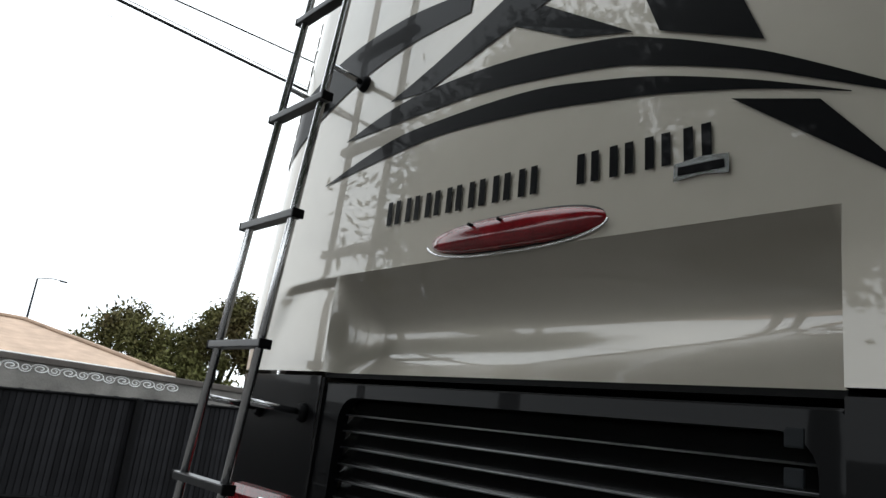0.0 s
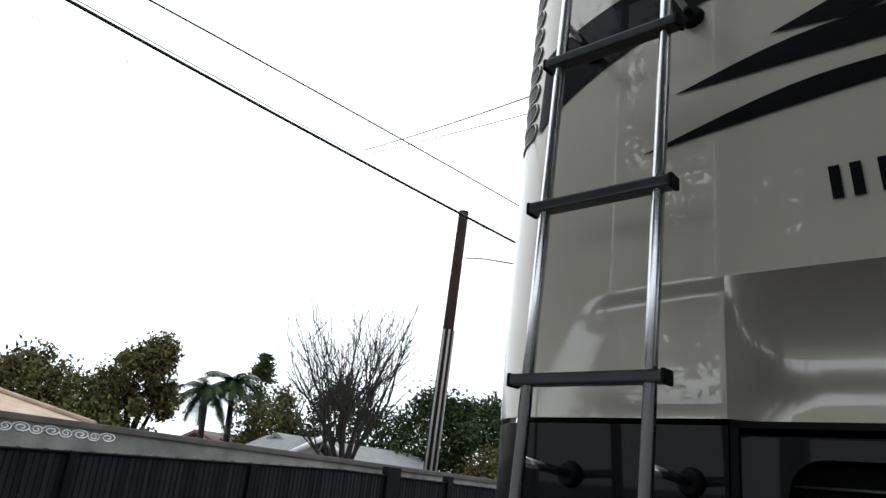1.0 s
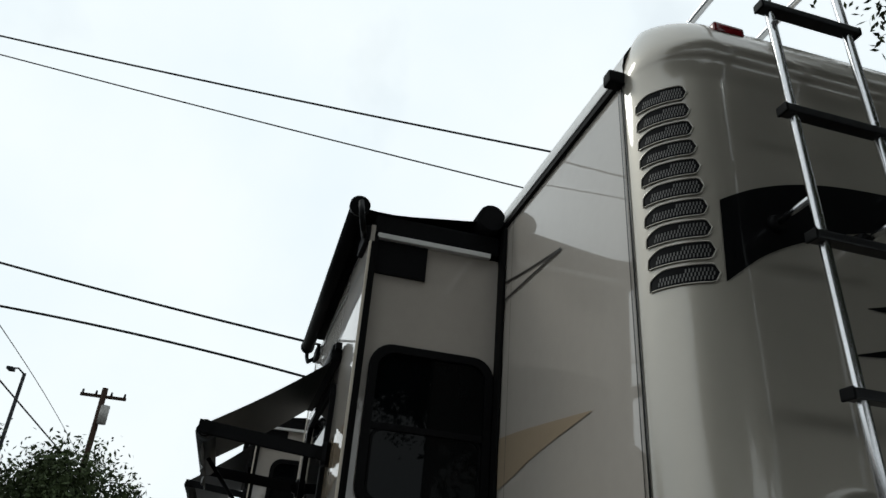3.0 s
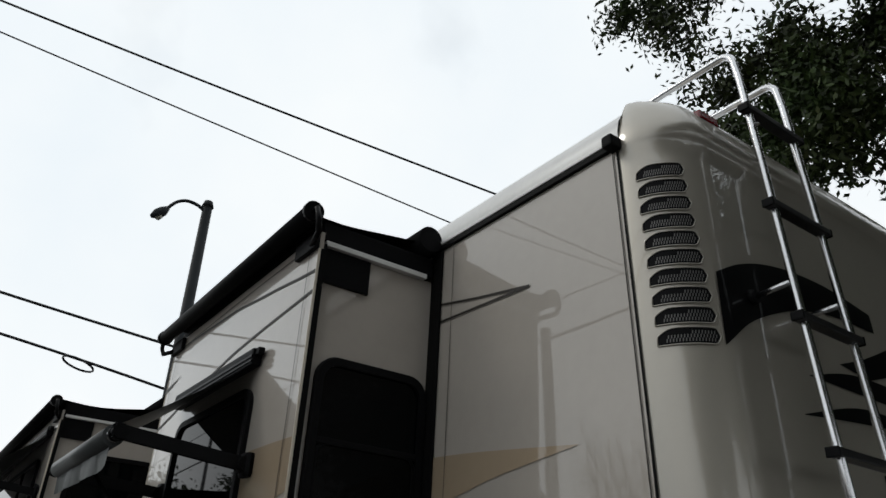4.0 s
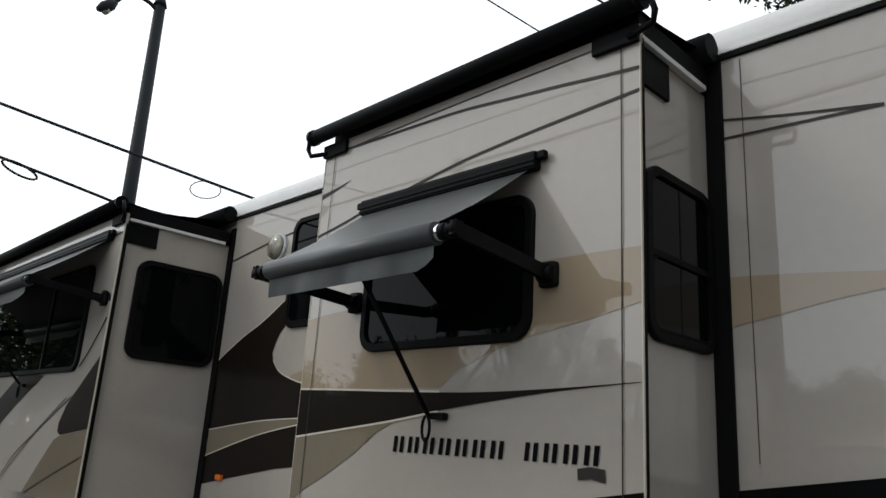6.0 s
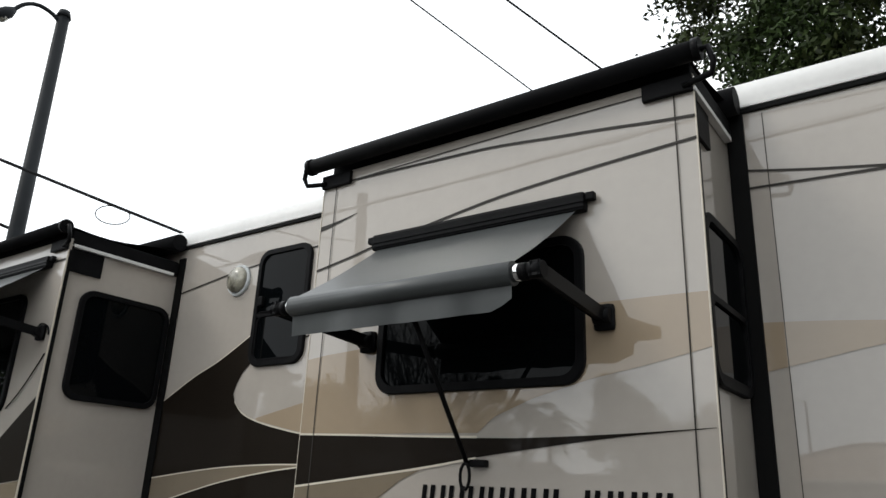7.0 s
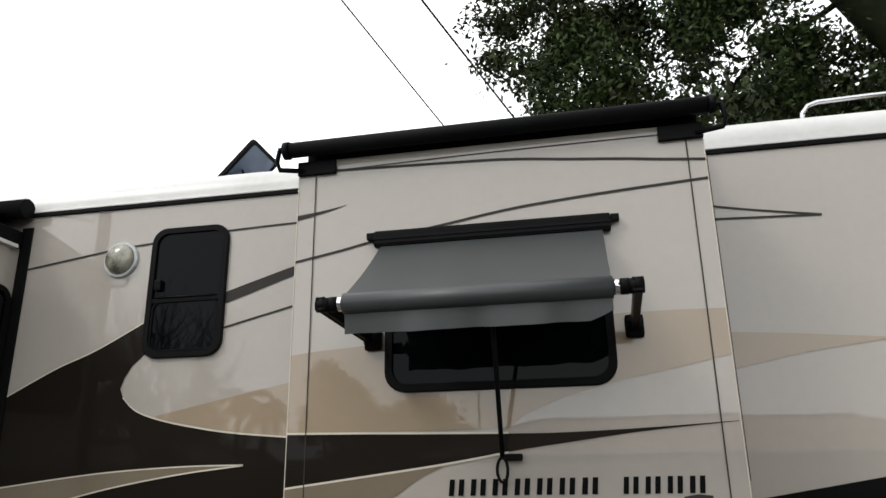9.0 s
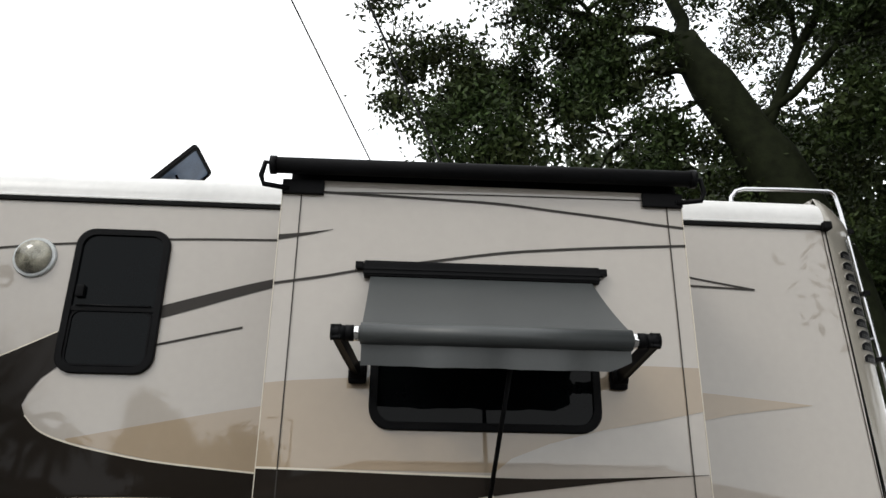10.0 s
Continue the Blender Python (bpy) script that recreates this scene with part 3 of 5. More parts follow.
for k in range(7):
    z = 3.322 - 0.368 * k
    if z < 1.2:
        break
    x = lx(z)
    bm = bmesh.new()
    box(bm, (x - 0.022, 0.252, z - 0.012), (x + 0.014, 0.566, z + 0.010), 0.004)
    part("tread", bm, M_TREAD, ladder)
    for y in (0.2505, 0.5675):
        part("tread_end", boxed((x - 0.022, y - 0.004, z - 0.015), (x + 0.015, y + 0.004, z + 0.012), 0.004), M_BLACK, ladder)

# ---- driver's side paint ----
wall_place = on_side(0.0)
side = [o for o in coach.children if o.name == "side_wall"][0]
film("dark_sweep", [(-4.64, 2.18), (-4.35, 2.323), (-4.12, 2.413), (-3.855, 2.548), (-3.72, 2.62), (-3.74, 2.46), (-3.825, 2.383), (-3.89, 2.325), (-3.93, 2.262), (-3.95, 2.203),
                    (-3.928, 2.158), (-3.848, 2.089), (-3.714, 2.04), (-3.522, 1.998), (-3.274, 1.96), (-2.76, 1.915), (-2.76, 1.62), (-3.77, 1.51), (-4.64, 1.36)],
     wall_place, M_BROWN, side, 0.003, "dark brown painted sweep")
stroke("pale_edge", [(-3.928, 2.158), (-3.848, 2.089), (-3.714, 2.04), (-3.522, 1.998), (-3.274, 1.96), (-2.8, 1.918)], wall_place, M_EDGE, side, 0.008, 0.005)
stroke("pale_edge", [(-4.64, 2.18), (-4.35, 2.323), (-4.12, 2.413), (-3.855, 2.548)], wall_place, M_EDGE, side, 0.007, 0.005)
band("tan_sweep", [(-3.732, 2.057), (-3.349, 2.134), (-3.034, 2.195), (-2.76, 2.24)], [(-3.72, 2.045), (-3.349, 1.975), (-3.034, 1.94), (-2.76, 1.918)], wall_place, M_TAN, side, 0.002)
band("taupe_spike", [(-4.64, 1.712), (-4.255, 1.757), (-3.938, 1.787), (-3.55, 1.806), (-3.23, 1.808)], [(-4.64, 1.54), (-4.25, 1.64), (-3.927, 1.712), (-3.55, 1.772), (-3.23, 1.806)], wall_place, M_TAUPE, side, 0.005)
stroke("pale_edge", [(-4.64, 1.712), (-4.255, 1.757), (-3.938, 1.787), (-3.55, 1.806), (-3.23, 1.808)], wall_place, M_EDGE, side, 0.007, 0.007)
stroke("pale_edge", [(-4.64, 1.54), (-4.25, 1.64), (-3.927, 1.712), (-3.55, 1.772), (-3.23, 1.806)], wall_place, M_EDGE, side, 0.007, 0.007)
stroke("pinstripe", [(-4.64, 2.897), (-4.132, 2.968), (-3.856, 2.994), (-3.388, 3.032), (-2.76, 3.05)], wall_place, M_LINE, side, 0.011)
band("grey_wedge", [(-3.75, 2.57), (-3.393, 2.689), (-3.015, 2.804), (-2.76, 2.87)], [(-3.75, 2.52), (-3.388, 2.627), (-3.015, 2.752), (-2.76, 2.83)], wall_place, M_LINE, side)
stroke("pinstripe", [(-3.75, 2.40), (-3.378, 2.50), (-3.0, 2.592)], wall_place, M_LINE, side, 0.011)
band("tan_sweep", [(-1.03, 2.347), (-0.8, 2.334), (-0.6, 2.318), (-0.233, 2.284)], [(-1.03, 2.152), (-0.8, 2.196), (-0.6, 2.235), (-0.233, 2.282)], wall_place, M_TAN, side, 0.003)
stroke("pinstripe", [(-1.03, 2.972), (-0.75, 2.917), (-0.438, 2.866)], wall_place, M_LINE, side, 0.010, 0.0035)
stroke("pinstripe", [(-1.03, 2.886), (-0.75, 2.876), (-0.438, 2.865)], wall_place, M_LINE, side, 0.010, 0.0045)
film("lower_black", [(-1.03, 1.602), (-0.327, 1.717), (0.05, 1.785), (0.05, 0.46), (-1.03, 0.46)], wall_place, M_BLACKP, side, 0.003)
zs = (3.21, 1.3)
film("cap_seam", [(seam_x(zs[1]) - 0.008, zs[1]), (seam_x(zs[1]), zs[1]), (seam_x(zs[0]), zs[0]), (seam_x(zs[0]) - 0.008, zs[0])], wall_place, M_SEAL, side, 0.0035)
film("cap_seam", [(seam_x(zs[1]) - 0.026, zs[1]), (seam_x(zs[1]) - 0.021, zs[1]), (seam_x(zs[0]) - 0.021, zs[0]), (seam_x(zs[0]) - 0.026, zs[0])], wall_place, M_LINE, side, 0.0035)
film("panel_seam", [(-0.905, 1.7), (-0.902, 1.7), (-0.902, 3.2), (-0.905, 3.2)], wall_place, M_LINE, side, 0.0036)
side_window = window(coach, -3.845, -3.392, 2.352, 3.07, wall_place, 0.085, split=2.66)
part("latch", boxed((-3.80, -0.034, 2.715), (-3.762, -0.010, 2.775), 0.008), M_BLACK, side_window, "small black window latch")
part("latch_rail", tubed([(-3.79, -0.02, 2.676), (-3.44, -0.02, 2.676)], 0.005, 6), M_SATIN, side_window)
port = part("porch_light", tubed([(-4.034, 0.002, 2.912), (-4.034, -0.018, 2.912)], [0.105, 0.098], 32), M_PALE, coach, "round porch lamp with a yellowed lens")
part("lens", tubed([(-4.034, -0.016, 2.912), (-4.034, -0.04, 2.912), (-4.034, -0.056, 2.912), (-4.034, -0.060, 2.912)], [0.088, 0.078, 0.045, 0.01], 32), M_LENS, port)
marker = part("side_marker", boxed((-4.43, -0.022, 1.40), (-4.36, 0.0, 1.435), 0.006), M_AMBER, coach, "small amber side marker lamp")


# ---- slide-outs ----
def slide_out(x0, x1, yf, z0, z1, label):
    """A room box that stands out of the side wall, with flange, trims, end window and roof topper."""
    s = part("slide_out", boxed((x0 + 0.035, yf + 0.02, z0), (x1 - 0.035, 0.0, z1)), M_CREAM, coach, label)
    part("face_panel", boxed((x0, yf, z0 - 0.02), (x1, yf + 0.018, z1 + 0.042), 0.003), M_CREAM, s)
    for xa, xb in ((x0 - 0.001, x0 + 0.003), (x1 - 0.003, x1 + 0.001)):
        part("corner_trim", boxed((xa, yf - 0.003, z0 - 0.02), (xb, yf + 0.0075, z1 - 0.03), 0.002), M_EDGE, s)
    for xa, xb in ((x0 + 0.003, x0 + 0.035), (x1 - 0.035, x1 - 0.003)):
        part("flange_seal", boxed((xa, yf + 0.0185, z0 - 0.02), (xb, yf + 0.034, z1), 0.004), M_SEAL, s)
    for xa, xb in ((x0 - 0.002, x0 + 0.002), (x1 - 0.002, x1 + 0.002)):
        part("edge_seal", boxed((xa, yf + 0.0078, z0 - 0.02), (xb, yf + 0.0183, z1 - 0.03)), M_SEAL, s)
    # wiper seals against the coach wall
    for xa, xb in ((x1 - 0.034, x1 + 0.035), (x0 - 0.035, x0 + 0.034)):
        part("wiper_seal", boxed((xa, -0.014, z0 - 0.03), (xb, -0.003, z1 + 0.13), 0.004), M_SEAL, s)
    for xa in (x1 - 0.033, x0 + 0.005):
        part("top_trim", boxed((xa, yf + 0.03, z1 - 0.005), (xa + 0.028, -0.056, z1 + 0.016), 0.003), M_WHITE, s)
        part("end_plate", boxed((xa - 0.002, yf + 0.035, z1 - 0.15), (xa + 0.012 if xa > -2 or x1 < -4 else xa, yf + 0.24, z1 - 0.008), 0.002), M_BLACK, s)
    part("roof_box", boxed((x0 + 0.03, yf + 0.015, z1 + 0.012), (x1 - 0.012, -0.02, z1 + 0.10), 0.012), M_TOPPER, s, "black slide roof under the topper")
    return s


def slide_topper(x0, x1, yf, z1):
    """Roller awning over a slide roof: roller, fabric, end caps and arms."""
    yr, zr = yf - 0.062, z1 + 0.078
    t = part("slide_topper", tubed([(x0 - 0.03, yr, zr), (x1 + 0.035, yr, zr + 0.012)], 0.036, 18), M_TOPPER, coach, "black slide topper roller with fabric over the slide roof")
    bm = bmesh.new()
    n = 18
    rows = []
    for x in np.linspace(x0 + 0.02, x1 - 0.004, n):
        row = []
        for k in range(9):
            u = k / 8
            row.append(bm.verts.new((x, yr + (-0.02 - yr) * u, zr + 0.035 + 0.07 * u - 0.03 * math.sin(math.pi * u) + 0.006 * math.sin(x * 9 + k))))
        rows.append(row)
    for a, b in zip(rows, rows[1:]):
        for k in range(8):
            bm.faces.new((a[k], a[k + 1], b[k + 1], b[k])).smooth = True
    part("fabric", bm, M_TOPPER, t)
    part("wall_case", tubed([(x0 + 0.0, -0.07, GUTTER + 0.015), (x1 + 0.03, -0.07, GUTTER + 0.015)], 0.058, 16), M_TOPPER, t)
    for x, sgn in ((x0, -1), (x1, 1)):
        part("end_bracket", boxed((min(x, x - sgn * 0.18), yf - 0.022, z1 - 0.03), (max(x, x - sgn * 0.18) , yf - 0.001, z1 + 0.035), 0.006), M_BLACK, t)
        e = x + sgn * 0.075
        part("arm", tubed([(x - sgn * 0.03, yf - 0.02, z1 - 0.01), (e, yf - 0.045, z1 - 0.005), (e + sgn * 0.012, yf - 0.055, z1 + 0.03), (e - sgn * 0.002, yr, zr + 0.012), (x + sgn * 0.03, yr, zr + 0.005)], 0.012, 8), M_SATIN, t)
        part("end_cap", tubed([(x + sgn * 0.025, yr, zr + (0.006 + 0.006 * sgn)), (x + sgn * 0.05, yr, zr + (0.006 + 0.006 * sgn))], 0.041, 16), M_SATIN, t)
    return t


def window_awning(x0, x1, yf, zc, zr, yr, tail_z, rod=None, inset=0.03):
    """A small roll-out awning over a window: case, vinyl, roller, arms, feet."""
    a = part("window_awning", boxed((x0, yf - 0.045, zc - 0.035), (x1, yf - 0.002, zc + 0.035), 0.012), M_BLACK, coach, "charcoal vinyl window awning opened on two black arms")
    part("case_rib", boxed((x0 - 0.001, yf - 0.049, zc - 0.006), (x1 + 0.001, yf - 0.044, zc + 0.004)), M_SATIN, a)
    part("case_rib", boxed((x0 - 0.001, yf - 0.049, zc - 0.024), (x1 + 0.001, yf - 0.044, zc - 0.018)), M_SATIN, a)
    for x, sg in ((x0, -1), (x1, 1)):
        part("case_end", boxed((min(x, x + sg * 0.035), yf - 0.035, zc + 0.002), (max(x, x + sg * 0.035), yf - 0.008, zc + 0.032), 0.006), M_BLACK, a)
    # vinyl from the case to the roller, with a slight sag, and its wavy tail
    bm = bmesh.new()
    n, rows = 25, []
    xl, xr = x0 + 0.03, x1 - 0.035
    for i in range(n):
        x = xl + (xr - xl) * i / (n - 1)
        row = []
        for k in range(9):
            u = k / 8
            row.append(bm.verts.new((x, yf - 0.03 + (yr - 0.015 - (yf - 0.03)) * u, zc - 0.03 + (zr + 0.026 - (zc - 0.03)) * u - 0.012 * math.sin(math.pi * u))))
        rows.append(row)
    for p, q in zip(rows, rows[1:]):
        for k in range(8):
            bm.faces.new((p[k], p[k + 1], q[k + 1], q[k])).smooth = True
    part("canopy", bm, M_FABRIC, a, "charcoal vinyl sheet")
    bm = bmesh.new()
    rows = []
    for i in range(n):
        u = i / (n - 1)
        x = xl + (xr - xl) * u
        wave = 0.006 * math.sin(u * 17) + 0.004 * math.sin(u * 41)
        drop = tail_z + wave * 0.4 + (0.035 * max(0, (u - 0.93) / 0.07))
        rows.append([bm.verts.new((x, yr - 0.004 + 0.006 * v + wave * v, zr - 0.02 + (drop - zr + 0.02) * v)) for v in (0, 0.33, 0.66, 1)])
    for p, q in zip(rows, rows[1:]):
        for k in range(3):
            bm.faces.new((p[k], p[k + 1], q[k + 1], q[k])).smooth = True
    part("valance", bm, M_FABRIC, a)
    part("roller", tubed([(xl - 0.004, yr, zr), (xr + 0.004, yr, zr)], 0.038, 18), M_FABRIC, a)
    for x, sg, bx in ((xl, -1, x0 - 0.003), (xr, 1, x1 + 0.085 - inset)):
        part("collar", tubed([(x + sg * 0.004, yr, zr), (x + sg * 0.028, yr, zr)], 0.027, 14), M_CHROME, a, "chrome roller collar")
        part("roller_end", tubed([(x + sg * 0.028, yr, zr), (x + sg * 0.055, yr, zr)], 0.028, 14), M_BLACK, a)
        foot = Vector((bx, yf - 0.012, zr - 0.045))
        elbow = Vector((x + sg * 0.085, yr, zr))
        bm = bmesh.new()
        d = (elbow - foot)
        rot = d.to_track_quat("Y", "Z").to_matrix().to_4x4()
        box(bm, (-0.013, -0.01, -0.018), (0.013, d.length + 0.02, 0.018), 0.006, Matrix.Translation(foot) @ rot)
        part("arm", bm, M_SATIN, a)
        part("arm_foot", smooth(box(bmesh.new(), foot - Vector((0.036, 0.022, 0.046)), foot + Vector((0.036, 0.012, 0.046)), 0.018)), M_BLACK, a)
        part("foot_pivot", tubed([foot + Vector((-0.03, -0.02, 0)), foot + Vector((0.03, -0.02, 0))], 0.026, 14), M_BLACK, a)
        part("elbow", tubed([elbow + Vector((-sg * 0.032, 0, 0)), elbow + Vector((sg * 0.02, 0, 0))], 0.026, 12), M_BLACK, a)
    if rod:
        part("pull_rod", tubed([rod[0], rod[1]], 0.009), M_BLACK, a)
        part("rod_loop", tubed([Vector(rod[1]) + Vector((0.02 * math.sin(t), -0.01, -0.045 + 0.045 * math.cos(t))) for t in np.linspace(0, 2 * math.pi, 14)], 0.006), M_BLACK, a)
        part("rod_clip", boxed((rod[1][0] + 0.005, yf - 0.03, rod[1][2] - 0.012), (rod[1][0] + 0.075, yf, rod[1][2] + 0.014), 0.006), M_BLACK, a)
    return a


YF = -0.557
s1 = slide_out(-2.775, -1.010, YF, 1.22, 3.08, "bedroom slide-out, cream with brown swoosh and tan band")
slide_topper(-2.775, -1.010, YF, 3.08)
face = on_side(YF)
end1 = on_end(-1.044)
window(coach, -0.497, -0.016, 2.055, 2.650, end1, 0.085, split=2.344, label="dark tinted end window of the slide-out")
window(coach, -2.358, -1.432, 2.06, 2.60, face, 0.085)
window_awning(-2.405, -1.412, YF, 2.711, 2.325, -1.033, 2.215, ((-1.853, -1.02, 2.29), (-1.888, YF - 0.03, 1.80)))

film("tan_band", [(-2.772, 2.233), (-2.655, 2.246), (-2.409, 2.262), (-1.9, 2.305), (-1.38, 2.338), (-1.189, 2.338), (-1.012, 2.335), (-1.012, 2.158), (-1.214, 2.115), (-1.424, 2.078),
                  (-1.641, 2.022), (-1.795, 1.963), (-1.863, 1.908), (-2.772, 1.912)], face, M_TAN, s1, 0.002)
band("dark_swoosh", [(-2.772, 1.910), (-2.451, 1.903), (-2.174, 1.896), (-1.864, 1.890), (-1.649, 1.889), (-1.338, 1.898), (-1.018, 1.914)],
     [(-2.772, 1.700), (-2.448, 1.740), (-2.12, 1.782), (-1.867, 1.822), (-1.652, 1.850), (-1.339, 1.887), (-1.018, 1.912)], face, M_BROWN, s1, 0.0035, label="dark brown painted swoosh")
stroke("pale_edge", [(-2.772, 1.912), (-2.451, 1.906), (-2.174, 1.899), (-1.864, 1.893)], face, M_EDGE, s1, 0.008, 0.005)
stroke("pale_edge", [(-2.772, 1.698), (-2.448, 1.738), (-2.12, 1.780), (-1.867, 1.820)], face, M_EDGE, s1, 0.008, 0.005)
film("taupe_wedge", [(-2.772, 1.697), (-2.448, 1.737), (-2.115, 1.775), (-2.21, 1.735), (-2.345, 1.645), (-2.52, 1.55), (-2.69, 1.47), (-2.772, 1.40)], face, M_TAUPE, s1, 0.003)
film("lower_black", [(-2.772, 1.30), (-1.6, 1.497), (-1.012, 1.601), (-1.012, 1.205), (-2.772, 1.205)], face, M_BLACKP, s1, 0.003)
stroke("pinstripe", [(-2.62, 3.066), (-1.862, 3.081), (-1.15, 3.084)], face, M_LINE, s1, 0.005, 0.003)
stroke("pinstripe", [(-2.60, 3.066), (-2.316, 3.058), (-2.05, 3.050), (-1.814, 3.040), (-1.56, 3.014), (-1.344, 2.993), (-1.166, 2.972), (-1.012, 2.957)], face, M_LINE, s1, 0.011)
stroke("pinstripe", [(-2.772, 2.645), (-2.568, 2.682), (-2.416, 2.714), (-2.116, 2.763), (-1.824, 2.810), (-1.587, 2.834), (-1.357, 2.852), (-1.012, 2.874)], face, M_LINE, s1, 0.011)
band("grey_wedge", [(-2.772, 2.862), (-2.65, 2.876), (-2.545, 2.894)], [(-2.772, 2.838), (-2.65, 2.864), (-2.545, 2.892)], face, M_LINE, s1)
for u in (-2.691, -1.08):
    film("panel_seam", [(u - 0.0025, 1.21), (u + 0.0025, 1.21), (u + 0.0025, 3.05), (u - 0.0025, 3.05)], face, M_LINE, s1, 0.0055)
bars(s1, ((-2.108, -1.522), (-1.456, -1.145)), 1.664, 1.724, face, M_BLACKP, 0.006)
film("badge", [(-1.238, 1.618), (-1.19, 1.624), (-1.138, 1.616), (-1.140, 1.655), (-1.19, 1.66), (-1.24, 1.652)], face, M_LINE, s1, 0.005)

YF2 = -0.785
s2 = slide_out(-8.6, -4.66, YF2, 1.24, 3.02, "long front slide-out, cream with brown sweeps")
slide_topper(-8.6, -4.66, YF2, 3.02)
end2 = on_end(-4.694)
face2 = on_side(YF2)
window(coach, -0.645, -0.026, 2.125, 2.788, end2, 0.09, label="dark tinted end window of the slide-out")
window(coach, -7.7, -5.02, 2.03, 2.76, face2, 0.09, upright=-5.75)
window_awning(-7.9, -4.80, YF2, 2.925, 2.53, YF2 - 0.455, 2.42, ((-6.3, YF2 - 0.43, 2.46), (-6.1, YF2 - 0.02, 1.95)))
part("cord", tubed(spline([(-4.79, YF2 - 0.02, 2.50), (-4.74, YF2 - 0.03, 2.535), (-4.69, YF2 - 0.012, 2.52), (-4.672, YF2 - 0.006, 2.47)], 14), 0.005, 6), M_BLACK, s2, "thin black cord from the awning arm")
part("cord", tubed(spline([(-4.672, YF2 - 0.006, 2.36), (-4.74, YF2 - 0.01, 2.27), (-4.86, YF2 - 0.01, 2.15), (-4.98, YF2 - 0.01, 2.06)], 14), 0.004, 6), M_BLACK, s2)
film("dark_sweep", [(-4.664, 2.12), (-4.85, 1.99), (-5.1, 1.81), (-5.18, 1.70), (-5.18, 1.64), (-5.12, 1.62), (-4.664, 1.67)], face2, M_BROWN, s2, 0.003)
film("taupe_sweep", [(-4.664, 1.665), (-5.12, 1.615), (-5.22, 1.585), (-5.45, 1.40), (-5.66, 1.22), (-4.664, 1.22)], face2, M_TAUPE, s2, 0.003)
stroke("pinstripe", [(-4.664, 1.51), (-5.1, 1.38), (-5.6, 1.225)], face2, M_LINE, s2, 0.012, 0.005)
film("dark_sweep", [(-6.25, 2.03), (-5.66, 2.02), (-6.2, 1.80), (-6.6, 1.60), (-7.05, 1.28), (-7.2, 1.222), (-8.4, 1.222), (-7.4, 1.56), (-6.8, 1.78)], face2, M_BROWN, s2, 0.003)
stroke("pinstripe", [(-5.04, 1.865), (-5.5, 1.67), (-5.98, 1.46), (-6.25, 1.26)], face2, M_LINE, s2, 0.010)
stroke("pinstripe", [(-5.12, 1.86), (-5.56, 1.65), (-6.08, 1.35), (-6.2, 1.24)], face2, M_LINE, s2, 0.010, 0.005)
stroke("pinstripe", [(-8.4, 2.75), (-6.5, 2.86), (-4.665, 2.93)], face2, M_LINE, s2, 0.011)

# Roof hatch with its lid propped open, wheels under the floor.
hatch = part("roof_hatch", boxed((-3.95, 0.28, 3.42), (-3.35, 0.78, 3.50), 0.015), M_WHITE, coach, "open roof hatch with a blue-grey lid")
bm = bmesh.new()
lid_m = Matrix.Translation((-3.69, 0.27, 3.425)) @ Matrix.Rotation(radians(-47), 4, "Y")
box(bm, (0.02, 0.02, 0.004), (0.37, 0.34, 0.016), 0.004, lid_m)
part("lid", bm, M_LID, hatch, "blue-grey tilted lid")
tip = lambda u, v, off: lid_m @ Vector((u, v, 0.02 - off))
part("lid_rim", ring_frame(rounded(0.0, 0.39, 0.0, 0.36, 0.03), rounded(0.022, 0.368, 0.022, 0.338, 0.02), tip, 0.0, 0.026), M_BLACK, hatch)
part("lid_prop", tubed([lid_m @ Vector((0.2, 0.12, 0.004)), (-3.50, 0.40, 3.45)], 0.007, 6), M_BLACK, hatch)
for x in (-2.6, -8.2):
    for y in (0.17, 2.33):
        w = part("wheel", tubed([(x, y - 0.14, 0.48), (x, y - 0.1, 0.48), (x, y + 0.1, 0.48), (x, y + 0.14, 0.48)], [0.42, 0.48, 0.48, 0.42], 28), M_RUBBER, coach, "black tyre")
        part("rim", tubed([(x, y - 0.145, 0.48), (x, y + 0.145, 0.48)], 0.27, 20), M_ALU, w)


# ---- trees and plants ----
def leaves(points, normals_seed, size, material, name, parent, label=""):
    """One mesh of many small leaf blades, two triangles each, at the given points."""
    rng = np.random.default_rng(normals_seed)
    n = len(points)
    a = rng.normal(size=(n, 3))
    a /= np.linalg.norm(a, axis=1)[:, None]
    b = np.cross(a, rng.normal(size=(n, 3)))
    b /= np.linalg.norm(b, axis=1)[:, None]
    ln = size * rng.uniform(0.6, 1.3, (n, 1))
    a, b = a * ln, b * ln * 0.42
    v = np.stack([points - a, points + b, points + a, points - b], 1).reshape(-1, 3)
    me = bpy.data.meshes.new(name)
    me.vertices.add(4 * n)
    me.vertices.foreach_set("co", v.ravel())
    me.loops.add(4 * n)
    me.loops.foreach_set("vertex_index", np.arange(4 * n))
    me.polygons.add(n)
    me.polygons.foreach_set("loop_start", np.arange(0, 4 * n, 4))
    me.polygons.foreach_set("loop_total", np.full(n, 4))
    me.update()
    me.validate()
    me.materials.append(material)
    ob = new(name, me)
    ob.parent = parent
    if parent.type == "EMPTY":
        ob.matrix_parent_inverse = Matrix.Translation(-parent.location)
    return tagged(ob, label) if label else ob


